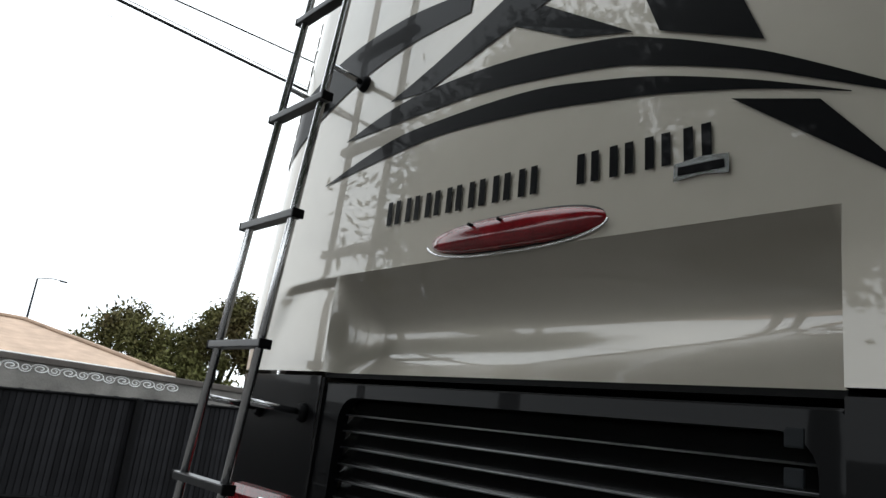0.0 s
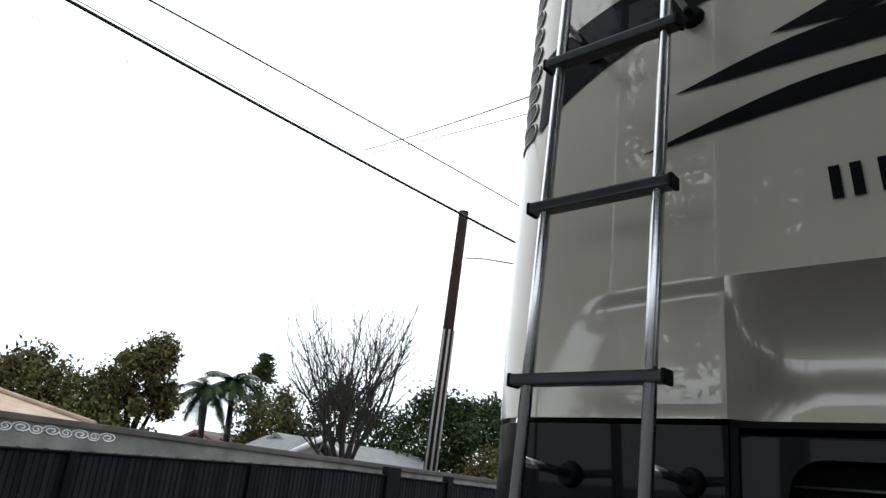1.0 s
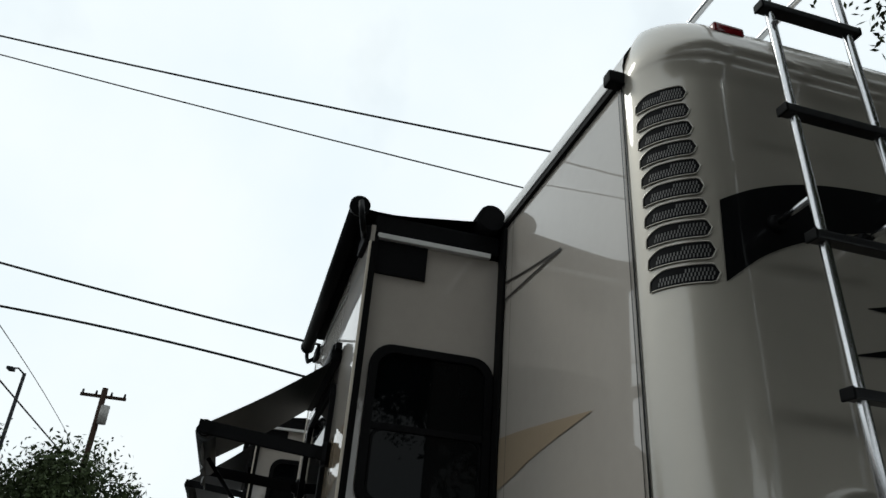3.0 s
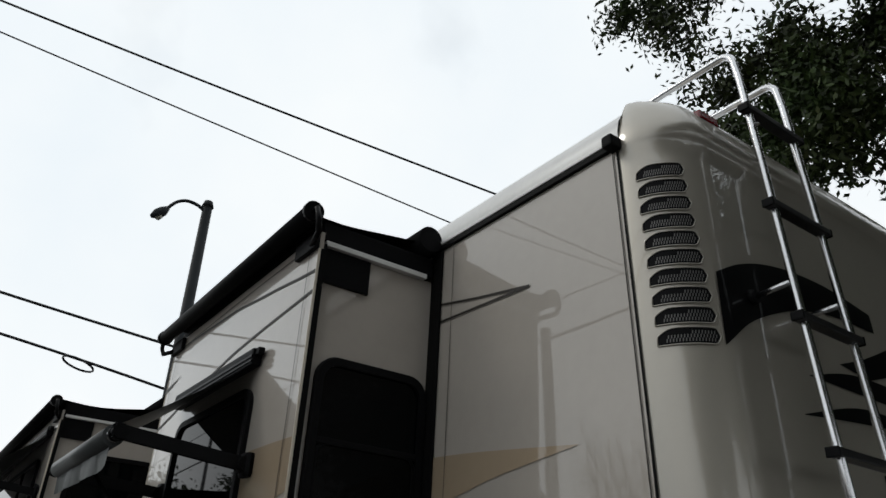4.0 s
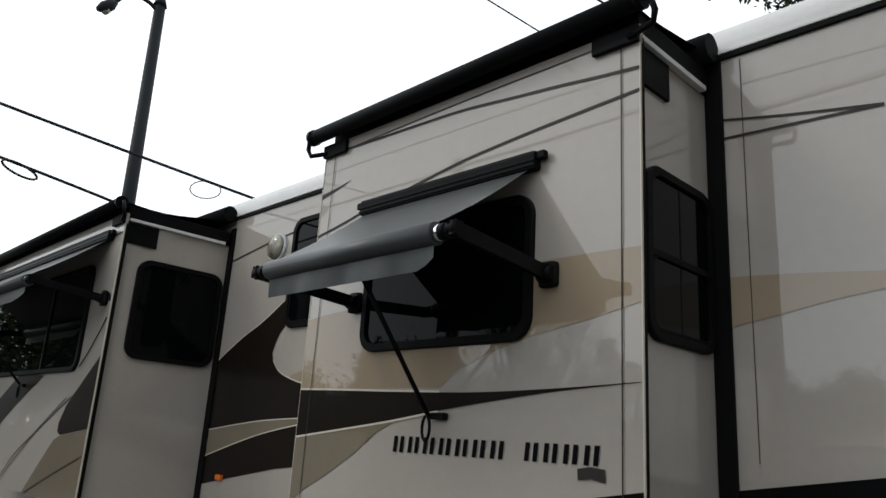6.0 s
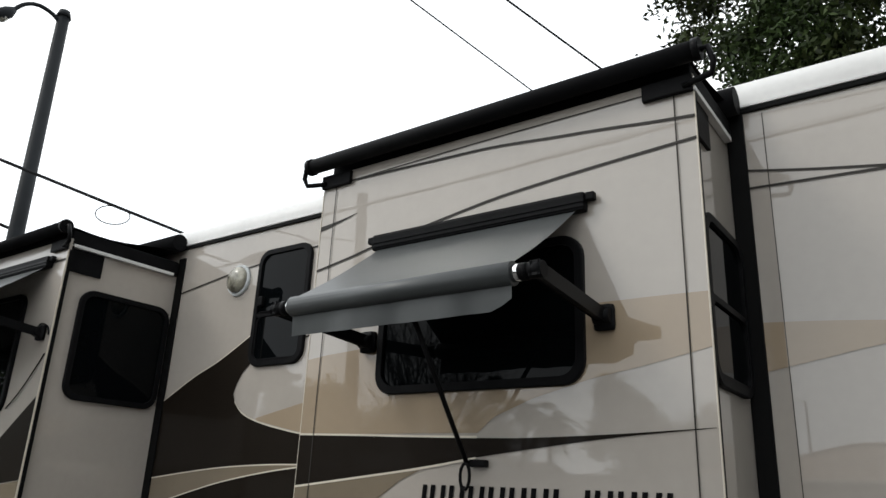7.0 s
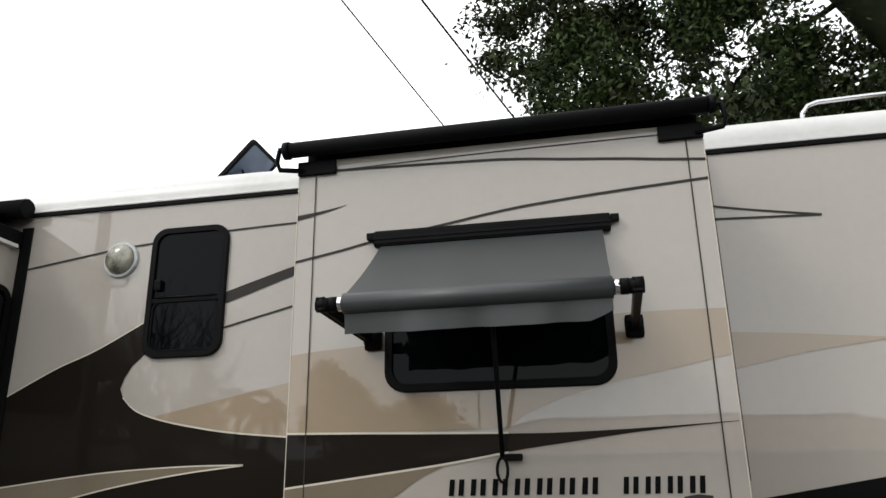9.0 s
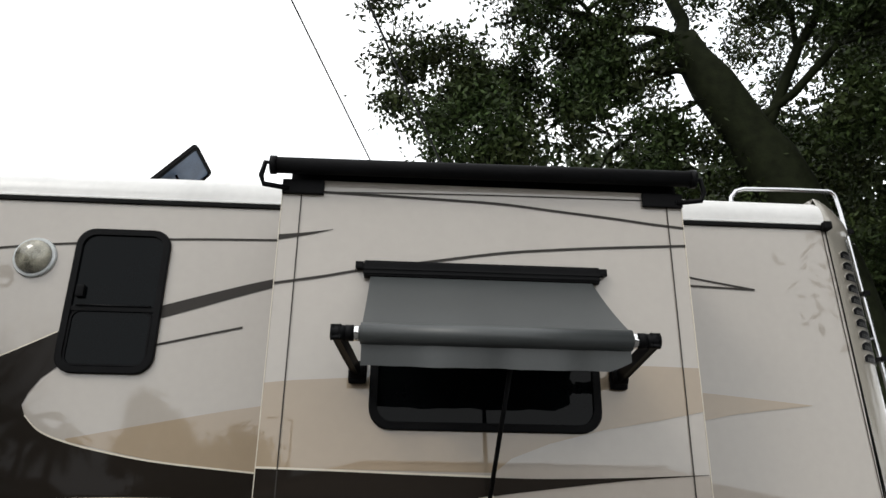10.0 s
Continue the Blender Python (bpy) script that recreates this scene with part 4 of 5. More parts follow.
def grow(bm, rng, start, heading, length, radius, depth, tips, spread=0.6, up=0.12, kids=(2, 4), seg=6, taper=0.62, crook=1.0):
    """Limbs that fork and taper; collects the twig ends."""
    pts, rad = [start], [radius]
    d = heading.normalized()
    p = start.copy()
    steps = 4
    for i in range(steps):
        d = (d + crook * Vector((rng.gauss(0, 0.16), rng.gauss(0, 0.16), rng.gauss(0, 0.12) + up * 0.4))).normalized()
        p = p + d * length / steps
        pts.append(p.copy())
        rad.append(radius * (1 - (1 - taper) * (i + 1) / steps))
    tube(bm, pts, rad, seg if depth > 1 else 4, caps=False)
    if depth <= 2:
        tips.extend(pts[2:])
    if depth == 0:
        return
    for k in range(rng.randint(*kids)):
        q = pts[rng.randint(2, steps)]
        nd = (d + Vector((rng.gauss(0, spread), rng.gauss(0, spread), rng.gauss(0, spread * 0.6) + up))).normalized()
        grow(bm, rng, q, nd, length * rng.uniform(0.55, 0.82), radius * taper * rng.uniform(0.6, 0.85), depth - 1, tips, spread, up, kids, seg, taper, crook)


def big_oak():
    """The old oak behind the coach: leaning trunk, long limbs, ragged leaf masses."""
    rng = random.Random(5)
    t = root("oak_tree", (3.7, 5.0, 0), "large old oak with leaning trunk and dark ragged crown", "tree")
    bm = bmesh.new()
    trunk = [(3.7, 5.0, -0.1), (3.6, 5.0, 1.8), (3.25, 5.0, 4.2), (2.8, 5.0, 5.9), (2.2, 5.0, 7.1), (1.6, 5.0, 8.2)]
    tube(bm, spline(trunk, 16), [0.60 - 0.024 * i + 0.03 * math.sin(i * 2.1) for i in range(16)], 14)
    tips = []
    limbs = [((1.6, 5.0, 8.2), (-1.2, 0.35, 0.35), 1.7, 0.13), ((1.85, 5.0, 7.7), (-1.0, 0.6, -0.02), 1.8, 0.08), ((2.0, 5.0, 7.4), (-0.9, 0.4, -0.12), 1.7, 0.07),
             ((1.6, 5.0, 8.2), (-0.2, 0.5, 1.2), 2.6, 0.18), ((1.6, 5.0, 8.2), (0.7, 0.4, 1.0), 2.6, 0.16), ((2.5, 5.0, 6.5), (1.0, 0.35, 0.45), 3.0, 0.14),
             ((2.35, 5.0, 6.8), (0.9, -0.9, 0.75), 3.2, 0.11), ((1.9, 5.0, 7.6), (-1.1, 0.3, 0.1), 1.6, 0.07)]
    for s, h, ln, r in limbs:
        grow(bm, rng, Vector(s), Vector(h), ln, r * 0.62, 3, tips, spread=0.62, up=0.03, kids=(2, 4), seg=7, crook=2.0)
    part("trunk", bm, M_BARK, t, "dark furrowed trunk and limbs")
    nr = np.random.default_rng(3)
    # leaf masses: centre, radii, clumps; thin sheets hang over the coach, deep ones behind it
    # Masses with x over 5, y under 5: unseen, added to darken the rear
    masses = [((-2.55, 5.4, 9.7), (1.0, 0.5, 0.8), 110), ((-1.3, 5.9, 8.3), (1.4, 0.45, 1.3), 150), ((0.3, 6.1, 8.6), (1.6, 0.5, 1.6), 200), ((-0.6, 5.5, 6.75), (1.6, 0.4, 0.8), 135), ((1.2, 6.2, 10.0), (2.2, 0.7, 1.4), 150),
              ((1.1, 6.0, 7.0), (1.0, 0.4, 0.9), 75), ((2.6, 6.6, 6.7), (1.0, 0.4, 1.3), 80), ((3.2, 4.4, 8.4), (1.7, 0.6, 1.3), 150), ((3.3, 4.2, 6.1), (0.9, 0.3, 1.3), 85), ((4.8, 7.0, 8.6), (2.2, 1.2, 2.4), 250), ((5.2, 6.2, 5.6), (1.3, 0.8, 1.6), 70),
              ((5.5, 3.0, 8.9), (2.6, 2.4, 1.5), 330), ((8.5, 4.5, 6.4), (2.0, 2.4, 2.2), 300), ((6.8, 8.4, 6.2), (2.6, 1.8, 2.4), 260), ((9.0, 1.6, 7.2), (3.2, 3.6, 2.8), 480)]
    centres = []
    # the hanging sheets reach out towards the coach
    over = Vector((-2.25, -3.48, 1.72))
    masses = [(tuple(over + (Vector(c) - over) * 0.88), r, int(n * 0.62)) for c, r, n in masses[:7]] + [(c, r, int(n * 0.6)) for c, r, n in masses[7:11]] + masses[11:]
    # The last mass, out of view, shades the coach's rear and slide ends.
    masses += [((-1.0, 5.7, 7.6), (0.7, 0.5, 0.8), 45), ((-1.7, 4.7, 9.6), (0.9, 0.5, 0.7), 60), ((-0.9, 5.6, 6.5), (0.8, 0.5, 0.7), 26), ((0.2, 5.4, 7.6), (0.9, 0.5, 0.9), 50), ((7.2, 1.2, 9.8), (3.0, 1.7, 1.4), 300)]
    for c, r, count in masses:
        made = 0
        while made < count:
            d = nr.normal(size=3)
            d = d / np.linalg.norm(d) * nr.uniform(0.05, 1.0) ** (1 / 2.4)
            p = np.array(c) + d * r
            lump = noise.noise(Vector((p[0] * 1.2, p[1] * 0.45, p[2] * 1.2)))
            hole = noise.noise(Vector((p[0] * 1.6 + 9, p[1] * 0.6, p[2] * 1.6)))
            if lump > -0.2 and hole > 0.06:
                centres.append(p)
                made += 1
    centres += [np.array(p) for p in tips if p.z > 6.3 and p.x > -2.2][::9]
    cloud = np.concatenate([c + nr.normal(size=(80, 3)) * nr.uniform(0.6, 1.3) * (0.15, 0.15, 0.11) for c in centres])
    leaves(cloud, 4, 0.048, M_LEAF, "crown", t, "small dark leaves in ragged masses with gaps")
    return t


def leafy(name, base, height, spread, seed, material, label, count=5200, size=0.16, trunk=0.16, category="tree", low=0.2, clumps=60, group=""):
    """A far tree or shrub: forked trunk and many leaf clumps with an uneven outline."""
    rng = random.Random(seed)
    nr = np.random.default_rng(seed)
    t = root(name, base, label, category, group)
    bm = bmesh.new()
    b = Vector(base)
    tips = []
    tube(bm, [b - Vector((0, 0, 0.1)), b + Vector((0.1, 0, height * 0.25)), b + Vector((0, 0.1, height * 0.5))], [trunk, trunk * 0.8, trunk * 0.5], 7)
    for k in range(5):
        a = 2 * math.pi * k / 5 + rng.random()
        tube(bm, [b + Vector((0, 0, height * rng.uniform(0.2, 0.45))), b + Vector((math.cos(a) * spread * 0.5, math.sin(a) * spread * 0.5, height * rng.uniform(0.55, 0.8)))], [trunk * 0.5, trunk * 0.15], 5)
    part("trunk", bm, M_BARK, t)
    cs = []
    for k in range(clumps):
        u = rng.uniform(low, 1)
        prof_r = spread * math.sin(math.pi * min(1, 0.12 + 0.86 * (u - low) / (1 - low) * 0.9 + 0.05)) ** 0.7
        a, q = rng.uniform(0, 2 * math.pi), math.sqrt(rng.uniform(0.15, 1)) * prof_r * rng.uniform(0.7, 1.12)
        cs.append((b.x + math.cos(a) * q, b.y + math.sin(a) * q, b.z + height * u * rng.uniform(0.93, 1.03)))
    cs = np.array(cs)
    per = int(count * (3.2 if category == "shrub" else 2.3)) // clumps
    cloud = np.concatenate([c + nr.normal(size=(per, 3)) * spread * nr.uniform(0.09, 0.17) for c in cs])
    cloud[:, 2] = np.maximum(cloud[:, 2], b.z + 0.05)
    leaves(cloud, seed + 1, size * (0.62 if category == "shrub" else 0.68), material, "crown", t)
    return t


def bare_tree(base, height, seed):
    rng = random.Random(seed)
    t = root("bare_tree", base, "leafless winter tree with many upright twigs", "tree")
    b = Vector(base)
    tips = []
    part("trunk", tubed([b, b + Vector((0.05, 0, height * 0.1)), b + Vector((0, 0, height * 0.2))], [0.34, 0.27, 0.26], 9), M_TWIG, t)
    for k in range(13):
        a = 2 * math.pi * k / 13 + rng.random() * 0.5
        lean = rng.uniform(0.05, 1.25)
        bm = bmesh.new()
        grow(bm, rng, b + Vector((0, 0, height * rng.uniform(0.17, 0.24))), Vector((math.cos(a) * lean, math.sin(a) * lean, 1)), height * 0.31, 0.075, 3, tips, spread=0.50, up=0.20, kids=(3, 5), seg=5, taper=0.62, crook=0.8)
        part("branch", bm, M_TWIG, t)
    return t


def palm(base, height, seed):
    rng = random.Random(seed)
    t = root("palm_tree", base, "tall palm with drooping fronds", "tree", "palms")
    b = Vector(base)
    top = b + Vector((0.3, 0, height))
    part("trunk", tubed([b, b + Vector((0.1, 0, height * 0.5)), top], [0.22, 0.16, 0.14], 8), M_TWIG, t)
    for k in range(28):
        a = 2 * math.pi * k / 28 + rng.random() * 0.3
        rise, ln = rng.uniform(-0.5, 1.4), rng.uniform(1.1, 1.7)
        spine = [top + Vector((math.cos(a) * ln * u, math.sin(a) * ln * u, rise * ln * u * 0.8 - 1.5 * u * u * ln * 0.55)) for u in np.linspace(0, 1, 9)]
        bm = bmesh.new()
        for i, (p, q) in enumerate(zip(spine, spine[1:])):
            side = Vector((-math.sin(a), math.cos(a), 0))
            for s in (-1, 1):
                for j in range(4):
                    c = p.lerp(q, j / 4)
                    tip = c + side * s * 0.55 * math.sin(math.pi * (0.15 + 0.8 * (i + j / 3) / 9)) + Vector((0, 0, -0.22)) + (q - p) * 0.8
                    bm.faces.new([bm.verts.new(v) for v in (c, c + (q - p) * 0.28, tip)])
        part("frond", bm, M_LEAF_P, t)
    return t


def conifer(base, height, spread, seed):
    rng = random.Random(seed)
    nr = np.random.default_rng(seed)
    t = root("conifer_tree", base, "dark layered conifer among the houses", "tree")
    b = Vector(base)
    part("trunk", tubed([b, b + Vector((0, 0, height))], [0.25, 0.03], 7), M_BARK, t)
    cs = []
    for k in range(90):
        u = rng.uniform(0.18, 1)
        a = rng.uniform(0, 6.28)
        for w in np.linspace(0.2, 1, 5):
            r = spread * (1 - u) ** 0.8 * w * rng.uniform(0.8, 1.1)
            cs.append((b.x + math.cos(a) * r, b.y + math.sin(a) * r, b.z + height * u - 0.25 * r))
    cloud = np.concatenate([np.array(c) + nr.normal(size=(14, 3)) * (0.2, 0.2, 0.09) for c in cs])
    leaves(cloud, seed, 0.13, M_LEAF_D, "crown", t)
    return t


big_oak()
leafy("oak_tree", (-8.7, -29.0, 0), 5.1, 2.1, 11, M_LEAF_B, "round olive-green tree behind the tan roof", 6500, 0.17)
leafy("oak_tree", (-9.9, -26.8, 0), 4.3, 1.3, 12, M_LEAF_B, "thin olive-green tree behind the tan roof", 3200, 0.15)
leafy("oak_tree", (-11.5, -25.8, 0), 6.3, 1.6, 13, M_LEAF_B, "tall dense olive-green tree behind the garden wall", 9500, 0.16, low=0.12)
# Unseen oaks, inferred from reflections, made tall to shade the rear and slide ends
for k, (px, py, hh) in enumerate(((10.8, 3.5, 16.5), (11.0, 9.5, 16.0), (12.5, -3.0, 15.0), (11.5, -9.5, 13.0), (3.0, 12.0, 9.0), (7.0, 12.0, 10.0))):
    leafy("oak_tree", (px, py, 0), hh, 4.0, 31 + k, M_LEAF, "broad dense dark oak out of view, shading the coach's rear", 15000, 0.24, 0.3, low=0.36, clumps=150, group="oaks across the yard")
palm((-19.3, -31.6, 0), 5.9, 2)
palm((-18.0, -31.8, 0), 5.3, 3)
conifer((-24.0, -36.6, 0), 8.7, 2.9, 4)
leafy("shrub", (-20.6, -30.0, 0), 5.4, 2.3, 14, M_LEAF_B, "broad olive shrub beside the palms", 7000, 0.17, low=0.05)
bare_tree((-15.5, -18.5, 0), 8.8, 6)
leafy("oak_tree", (-26.0, -24.0, 0), 6.0, 3.0, 15, M_LEAF_D, "dark oak behind the utility pole", 7000, 0.17)
leafy("oak_tree", (-26.5, -21.6, 0), 6.0, 2.3, 16, M_LEAF_D, "dark oak behind the utility pole", 6500, 0.17)
leafy("oak_tree", (-23.5, -27.5, 0), 6.4, 3.0, 22, M_LEAF_D, "dark oak behind the bare tree", 6500, 0.17)
leafy("shrub", (-22.5, -16.8, 0), 3.1, 2.4, 17, M_LEAF_B, "yellow-green shrub behind the fence", 6000, 0.15, low=0.03, category="shrub", group="shrubs behind the fence")
leafy("shrub", (-25.0, -14.6, 0), 4.4, 2.6, 18, M_LEAF_B, "loose green shrub behind the fence", 6500, 0.15, low=0.03, category="shrub", group="shrubs behind the fence")
leafy("shrub", (-24.0, -11.8, 0), 4.2, 2.2, 19, M_LEAF_B, "loose green shrub with pale twigs behind the fence", 5500, 0.15, low=0.03, category="shrub", group="shrubs behind the fence")
leafy("shrub", (-22.0, -9.3, 0), 5.6, 3.1, 20, M_LEAF_D, "large dark green rounded shrub beyond the fence", 12000, 0.15, low=0.02, category="shrub", clumps=90, group="shrubs behind the fence")
leafy("shrub", (-24.0, -6.0, 0), 5.2, 2.6, 21, M_LEAF_D, "large dark green rounded shrub beyond the fence", 8000, 0.15, low=0.02, category="shrub", clumps=80, group="shrubs behind the fence")


# ---- fences and garden wall ----
FY = -9.9
fence = root("slatted_fence", (0, FY, 0), "black chain-link fence with black privacy slats", "fence")
fence_top = lambda x: 1.88 - 0.042 * max(0.0, x + 8.0)
for x, w, h in ((-9.35, 0.19, 2.06), (-11.1, 0.09, 2.03), (-13.4, 0.09, 1.95), (-6.0, 0.06, 0), (-3.0, 0.06, 0), (0.0, 0.06, 0), (3.0, 0.06, 0), (6.0, 0.06, 0), (9.0, 0.06, 0)):
    part("post", boxed((x - w, FY - 0.09, 0), (x + w, FY + 0.09, h or fence_top(x) + 0.02), 0.02), M_BLACK, fence)
part("top_rail", tubed([(x, FY + 0.03, fence_top(x)) for x in (-13.4, -8.0, 12.0)], 0.022), M_BLACK, fence)
part("bottom_rail", tubed([(-13.4, FY + 0.03, 0.12), (12, FY + 0.03, 0.12)], 0.022), M_BLACK, fence)
for xa, xb in ((-13.4, -8.0), (-8.0, 12.0)):
    bm = boxed((xa, FY - 0.012, 0.02), (xb, FY - 0.004, 1.0))
    for v in bm.verts:
        if v.co.z > 0.5:
            v.co.z = fence_top(v.co.x) - 0.01
    part("backing", bm, M_SLAT, fence)
first_slat = part("slat", boxed((-0.034, -0.004, 0.04), (0.034, 0.012, 1.9), 0.004), M_SLAT, fence)
slat_me = first_slat.data
for k in range(282):
    x = -13.35 + 0.09 * k
    o = first_slat if k == 0 else new("slat", slat_me)
    o.parent, o.matrix_parent_inverse = fence, Matrix.Translation(-fence.location)
    o.location = (x, FY + 0.004 * math.sin(k * 2.3), 0.012 * math.sin(k * 1.7))
    o.scale = (1, 1, (fence_top(x) + 0.02) / 1.9)
wall_far = tagged(part("garden_wall", boxed((-13.6, FY - 0.75, 0), (14, FY - 0.55, 2.02), 0.01), M_CONC), "weathered pale block wall behind the slatted fence", "wall", kind="structure")
part("cap", boxed((-13.65, FY - 0.80, 2.02), (14, FY - 0.50, 2.12), 0.02), M_CAPD, wall_far)
scroll = new("scroll_blocks")
tagged(scroll, "white openwork scroll blocks along the wall top", "wall", kind="structure")
for k in range(10):
    x = -3.7 + k * 0.42
    bm = bmesh.new()
    tube(bm, [(x + 0.14 * (1 - a / 14) * math.cos(a), FY - 0.545, 1.935 + 0.075 * (1 - a / 14) * math.sin(a)) for a in np.linspace(0, 11, 26)], 0.012, 5)
    tube(bm, [(x + 0.21 + 0.10 * (1 - a / 14) * math.cos(-a), FY - 0.545, 1.93 + 0.07 * (1 - a / 14) * math.sin(-a)) for a in np.linspace(0, 11, 22)], 0.010, 5)
    part("scroll_block", bm, M_TRIMW, scroll)
corr = bmesh.new()
prev = None
for k in range(150):
    x = -13.5 - 0.075 * k
    off = 0.02 * (1 if k % 2 else -1)
    cur = [corr.verts.new((x, FY + off + 0.02, z)) for z in (0, 1.93)]
    if prev:
        corr.faces.new((prev[0], cur[0], cur[1], prev[1]))
    prev = cur
tagged(part("corrugated_fence", corr, M_CORR), "pale grey corrugated metal fence", "fence")


# ---- houses ----
def hip_house(name, x0, x1, y0, y1, eave, ridge, roof_m, label, over=0.5):
    h = root(name, ((x0 + x1) / 2, (y0 + y1) / 2, 0), label, "house", "houses beyond the fence")
    part("wall", boxed((x0 + over, y0 + over, 0), (x1 - over, y1 - over, eave)), M_STUCCO, h)
    d = (y1 - y0) / 2
    bm = bmesh.new()
    e = [bm.verts.new(p) for p in ((x0, y0, eave), (x1, y0, eave), (x1, y1, eave), (x0, y1, eave))]
    r = [bm.verts.new(p) for p in ((x0 + d * 0.6, (y0 + y1) / 2, ridge), (x1 - d * 0.6, (y0 + y1) / 2, ridge))]
    for f in ((e[0], e[1], r[1], r[0]), (e[1], e[2], r[1]), (e[2], e[3], r[0], r[1]), (e[3], e[0], r[0]), (e[3], e[2], e[1], e[0])):
        bm.faces.new(f)
    part("roof", bm, roof_m, h)
    part("fascia", boxed((x0, y1 - 0.03, eave - 0.2), (x1, y1 + 0.03, eave - 0.005)), M_CAPD, h)
    part("gutter", boxed((x0, y1 + 0.03, eave - 0.09), (x1, y1 + 0.11, eave + 0.02), 0.02), M_TRIMW, h)
    part("ridge_cap", tubed([(x0, y1, eave + 0.03), (x0 + d * 0.6, (y0 + y1) / 2, ridge + 0.03), (x1 - d * 0.6, (y0 + y1) / 2, ridge + 0.03)], 0.07, 6), roof_m, h)
    return h


def gable_house(name, x0, x1, y0, y1, eave, ridge, roof_m, label, along="x"):
    h = root(name, ((x0 + x1) / 2, (y0 + y1) / 2, 0), label, "house", "houses beyond the fence")
    part("wall", boxed((x0 + 0.4, y0 + 0.4, 0), (x1 - 0.4, y1 - 0.4, eave)), M_STUCCO, h)
    bm = bmesh.new()
    if along == "x":
        prof3 = [(y0, eave), ((y0 + y1) / 2, ridge), (y1, eave), (y1, eave - 0.15), ((y0 + y1) / 2, ridge - 0.15), (y0, eave - 0.15)]
        ends = [[bm.verts.new((x, y, z)) for y, z in prof3] for x in (x0, x1)]
    else:
        prof3 = [(x0, eave), ((x0 + x1) / 2, ridge), (x1, eave), (x1, eave - 0.15), ((x0 + x1) / 2, ridge - 0.15), (x0, eave - 0.15)]
        ends = [[bm.verts.new((x, y, z)) for x, z in prof3] for y in (y0, y1)]
    for k in range(6):
        bm.faces.new((ends[0][k], ends[0][(k + 1) % 6], ends[1][(k + 1) % 6], ends[1][k]))
    for e in ends:
        bm.faces.new(e)
    part("roof", bm, roof_m, h)
    mid_x, mid_y = (x0 + x1) / 2, (y0 + y1) / 2
    if along == "x":
        tris = [((x, y0 + 0.4, eave - 0.2), (x, y1 - 0.4, eave - 0.2), (x, mid_y, ridge - 0.2)) for x in (x0 + 0.45, x1 - 0.45)]
    else:
        tris = [((x0 + 0.4, y, eave - 0.2), (x1 - 0.4, y, eave - 0.2), (mid_x, y, ridge - 0.2)) for y in (y0 + 0.45, y1 - 0.45)]
        for sx in (x0, x1):
            part("bargeboard", tubed([(sx, y1 + 0.03, eave - 0.02), (mid_x, y1 + 0.03, ridge - 0.02)], 0.12, 4), M_TRIMW, h)
    for tri in tris:
        bm = bmesh.new()
        bm.faces.new([bm.verts.new(p) for p in tri])
        part("gable", bm, M_STUCCO, h)
    part("window", boxed(((x0 + x1) / 2 - 0.5, y1 - 0.42, 1.2), ((x0 + x1) / 2 + 0.5, y1 - 0.36, 2.2), 0.02), M_GLASS, h)
    return h


hip_house("house", -6.0, 9.0, -25.5, -16.3, 2.33, 3.42, M_ROOF_T, "low house with a tan hipped shingle roof behind the wall")
gable_house("house", -26.0, -18.8, -38.0, -30.0, 2.5, 3.55, M_ROOF_B, "far low house with a brown roof")
gable_house("house", -18.0, -15.0, -24.5, -21.0, 2.45, 3.2, M_ROOF_G, "grey-roofed house wing with a white-edged gable", "y")
gable_house("house", -24.0, -16.2, -25.5, -21.5, 2.5, 3.3, M_ROOF_G, "long house with a grey shingle roof behind the bare tree")
gable_house("house", -40.0, -33.0, -27.0, -21.0, 2.8, 4.1, M_ROOF_B, "far pale house with a dark brown roof")


# ---- poles, lamps and wires ----
up = root("utility_pole", (-14.46, -13.66, 0), "weathered wooden utility pole with grey conduits", "utility pole")
part("shaft", tubed([(-14.46, -13.66, 0), (-13.88, -12.70, 9.83)], [0.19, 0.15], 14), M_WOOD, up)
for dx, dy in ((0.12, 0.17), (-0.05, 0.21), (0.2, 0.02)):
    part("conduit", tubed([(-14.46 + dx, -13.66 + dy, 0), (-14.09 + dx * 0.9, -13.05 + dy * 0.9, 6.2)], 0.032, 8), M_CONDUIT, up)
for z in (8.1, 8.6):
    part("step_bolt", tubed([(-13.97, -12.85, z), (-13.6, -12.6, z + 0.02)], 0.015, 5), M_STEEL, up)

sl = root("street_lamp", (-11.35, 1.73, 0), "dark steel street lamp with a curved arm", "street lamp")
part("pole", tubed([(-11.35, 1.73, 0), (-11.35, 1.58, 8.72)], [0.135, 0.09], 14), M_STEEL, sl)
part("pole_cap", tubed([(-11.35, 1.58, 8.68), (-11.35, 1.58, 8.80)], [0.115, 0.08], 12), M_STEEL, sl)
part("arm", tubed(spline([(-11.35, 1.56, 8.56), (-11.36, 1.40, 8.66), (-11.37, 1.18, 8.68), (-11.38, 1.0, 8.58), (-11.39, 0.86, 8.38)], 14), 0.033, 8), M_STEEL, sl)
head = part("lamp_head", tubed([(-11.39, 0.89, 8.42), (-11.4, 0.82, 8.33), (-11.41, 0.73, 8.24), (-11.42, 0.64, 8.17)], [0.045, 0.095, 0.10, 0.035], 12), M_STEEL, sl)
part("glass", tubed([(-11.405, 0.77, 8.22), (-11.41, 0.75, 8.15)], [0.08, 0.045], 12), M_LENS, head)


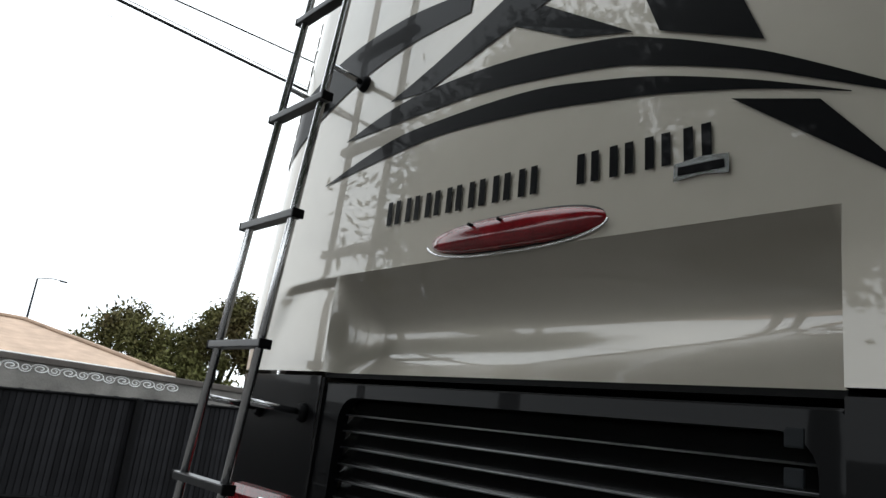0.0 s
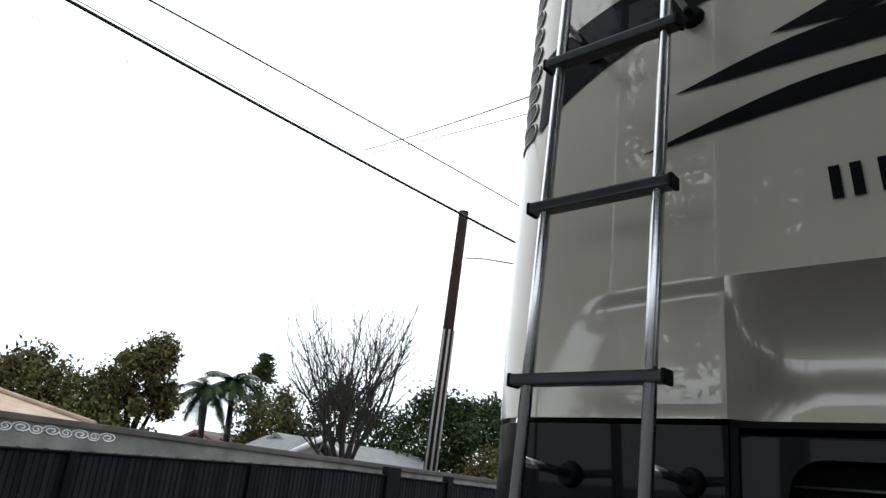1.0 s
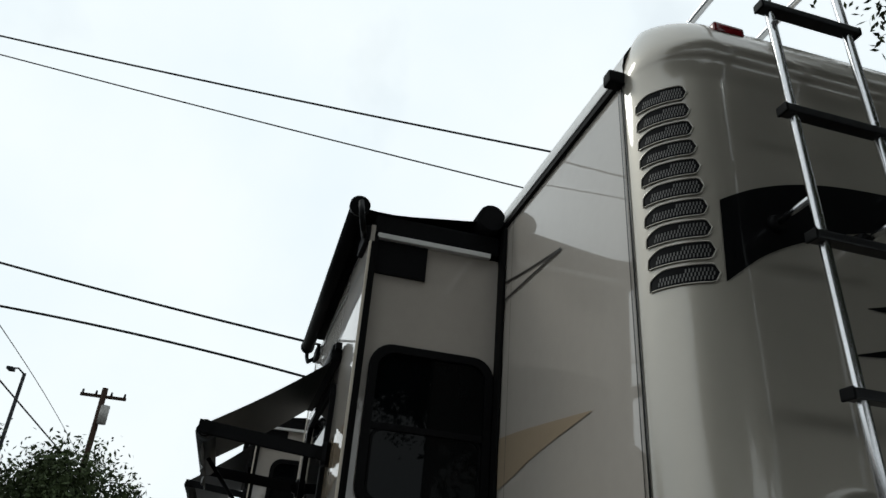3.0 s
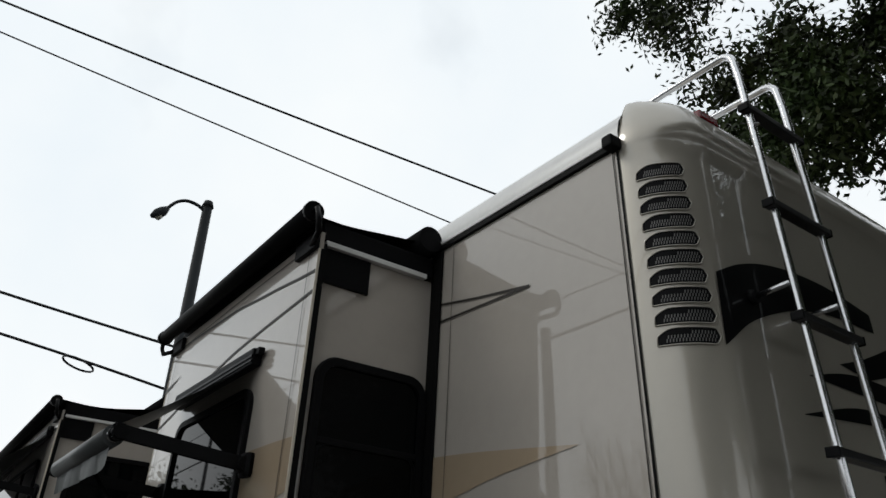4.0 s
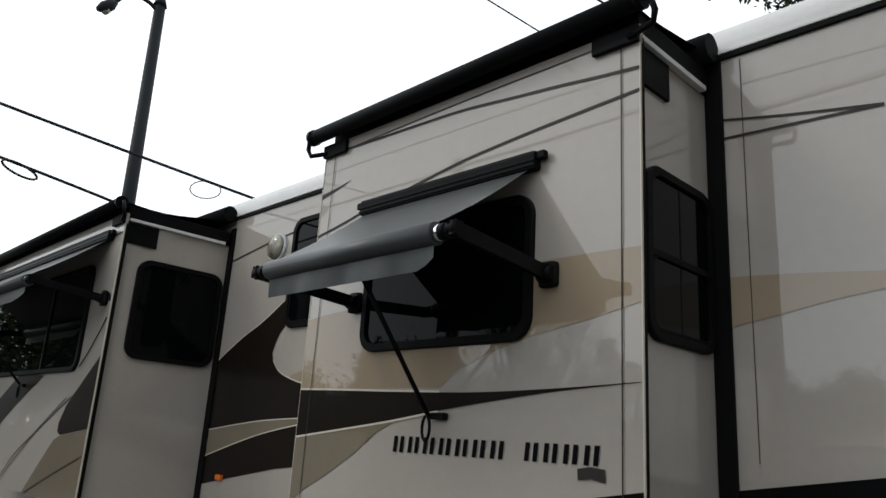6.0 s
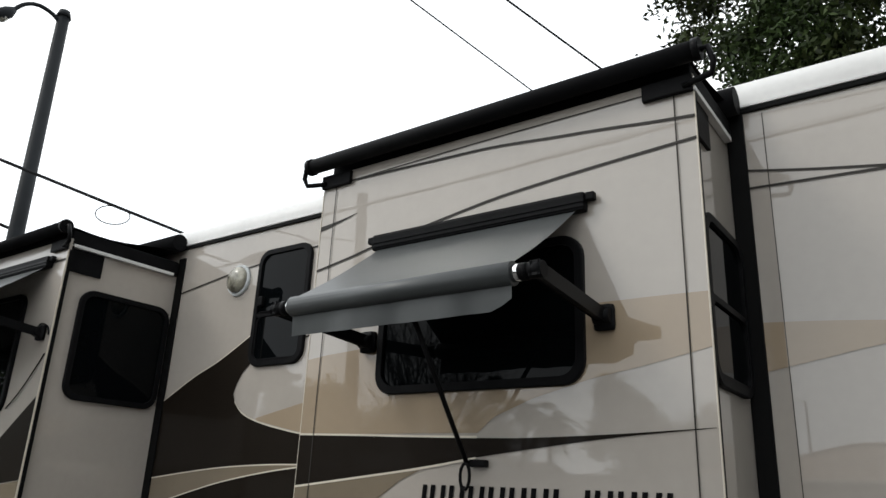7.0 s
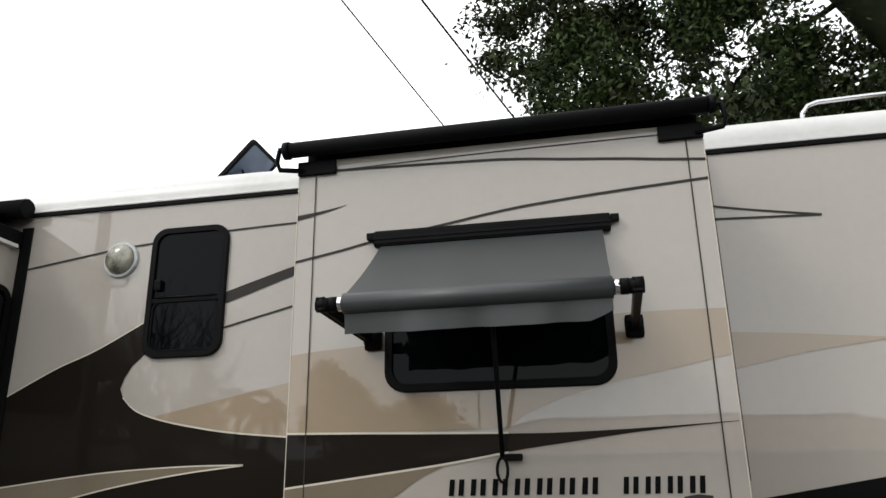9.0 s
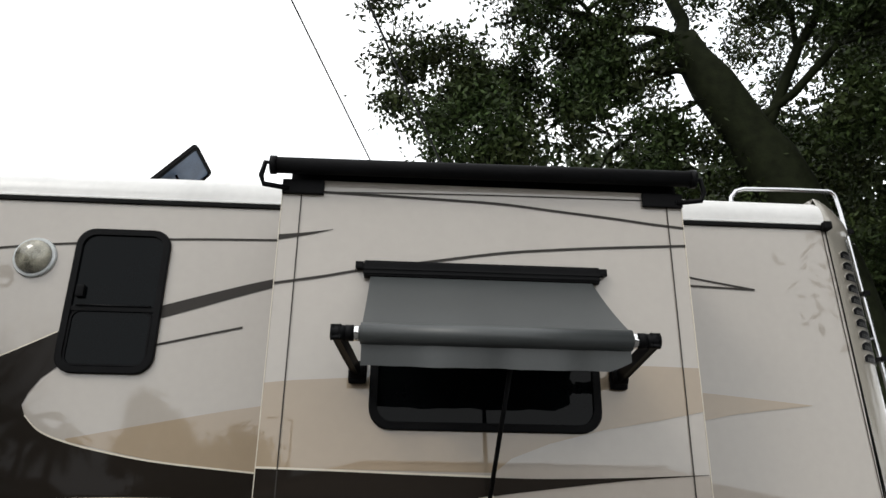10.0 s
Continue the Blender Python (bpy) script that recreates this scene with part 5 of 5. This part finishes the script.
def far_lamp(x, y, h, ax, ay):
    t = root("street_lamp", (x, y, 0), "thin far street lamp", "street lamp")
    part("pole", tubed([(x, y, 0), (x, y, h)], [0.11, 0.07], 8), M_STEEL, t)
    part("arm", tubed([(x, y, h - 0.05), (x + ax * 0.5, y + ay * 0.5, h + 0.15), (x + ax, y + ay, h + 0.1)], 0.04, 6), M_STEEL, t)
    part("lamp_head", boxed((x + ax - 0.25, y + ay - 0.12, h), (x + ax + 0.25, y + ay + 0.12, h + 0.12), 0.04), M_STEEL, t)


far_lamp(-10.4, -56.5, 9.2, -1.6, 0.6)
far_lamp(-31.5, -10.1, 9.3, 0.2, -0.5)
fp = root("utility_pole", (-42.5, -8.9, 0), "far utility pole with a crossarm and insulators", "utility pole")
part("shaft", tubed([(-42.5, -8.9, 0), (-42.5, -8.9, 11.6)], 0.16, 8), M_WOOD, fp)
part("crossarm", boxed((-42.6, -10.1, 11.05), (-42.4, -7.7, 11.2)), M_WOOD, fp)
for y in (-10.0, -9.3, -8.5, -7.8):
    part("insulator", tubed([(-42.5, y, 11.2), (-42.5, y, 11.42)], [0.07, 0.05], 6), M_STEEL, fp)
part("transformer", tubed([(-42.3, -8.6, 9.6), (-42.3, -8.6, 10.6)], 0.25, 10), M_CONDUIT, fp)


def hang(a, b, sag, u):
    """The point a share u along a wire that hangs from a to b."""
    return Vector(a).lerp(Vector(b), u) - Vector((0, 0, sag * 4 * u * (1 - u)))


def cable(a, b, r, label, sag=0.0, start=0.0, n=32):
    pts = [Vector(a) + (Vector(b) - Vector(a)) * u - Vector((0, 0, sag * 4 * u * (1 - u))) for u in np.linspace(start, 1, n)]
    return tagged(part("overhead_cable", tubed(pts, r, 5), M_WIRE), label, "cable", "overhead cables")


cable((8, -8.72, 7.8), (-12.76, -7.28, 6.55), 0.026, "thick black overhead cable along the yard", 0.16, -0.3)
cable((-12.6, -7.29, 6.54), (-40, -6.5, 5.0), 0.024, "thick black overhead cable going on past the splice")
cable((8, -8.95, 7.84), (-5.45, -7.72, 6.86), 0.008, "thin messenger wire beside the thick cable", 0.0, -0.5)
cable((5, -5.56, 5.83), (-40, -8.36, 6.87), 0.012, "thin black overhead wire", -0.71, -0.2)
cable((-5.44, -7.5, 6.87), (-0.73, 5.0, 3.72), 0.008, "thin service wire over the motorhome roof", 0.17)
cable((-5.52, -7.5, 6.83), (-1.45, 5.0, 3.61), 0.006, "thin service wire over the motorhome roof", 0.08)
SERVICE = ((-14.2, -12.8, 8.45), (-8.23, 5.0, 4.6), 0.24)
wavy = [hang(*SERVICE, u) - Vector((0, 0, 0.14 * max(0.0, 1 - abs(u - 0.16) / 0.10))) for u in np.linspace(0.005, 1, 60)]
tagged(part("overhead_cable", tubed(wavy, 0.022, 5), M_WIRE), "thick slack service cable from the utility pole", "cable", "overhead cables")
BRANCH = ((-13.9, -7.35, 6.57), (-11.12, 5.0, 4.45), -0.28)
cable(BRANCH[0], BRANCH[1], 0.026, "thick service cable branching from the main cable", BRANCH[2])
cable((5, -10.99, 8.01), (-13.9, -11.49, 8.96), 0.005, "faint thin wire running to the utility pole")
splice = tagged(part("cable_splice", tubed(spline([(-12.45, -7.30, 6.55), (-12.7, -7.29, 6.50), (-13.05, -7.28, 6.47), (-13.4, -7.27, 6.49)], 8), [0.03, 0.10, 0.13, 0.13, 0.13, 0.12, 0.09, 0.03], 10), M_WIRE), "black bundled splice hanging on the cable", "cable splice")
coil, drip = hang(*BRANCH, 0.615), hang(*SERVICE, 0.826)
tagged(part("cable_loop", tubed([coil + Vector((0.05 * math.cos(a), 0.26 * math.sin(a), -0.08 - 0.06 * math.sin(a) + 0.07 * math.cos(a))) for a in np.linspace(0, 6.3, 16)], 0.02, 5), M_WIRE), "coiled spare loop on the cable", "cable")
tagged(part("cable_loop", tubed([drip + Vector((0.13 * math.sin(a), 0.17 * math.sin(a), -0.13 + 0.13 * math.cos(a))) for a in np.linspace(0, 6.28, 16)], 0.008, 5), M_WIRE), "thin drip loop hanging on the cable", "cable")
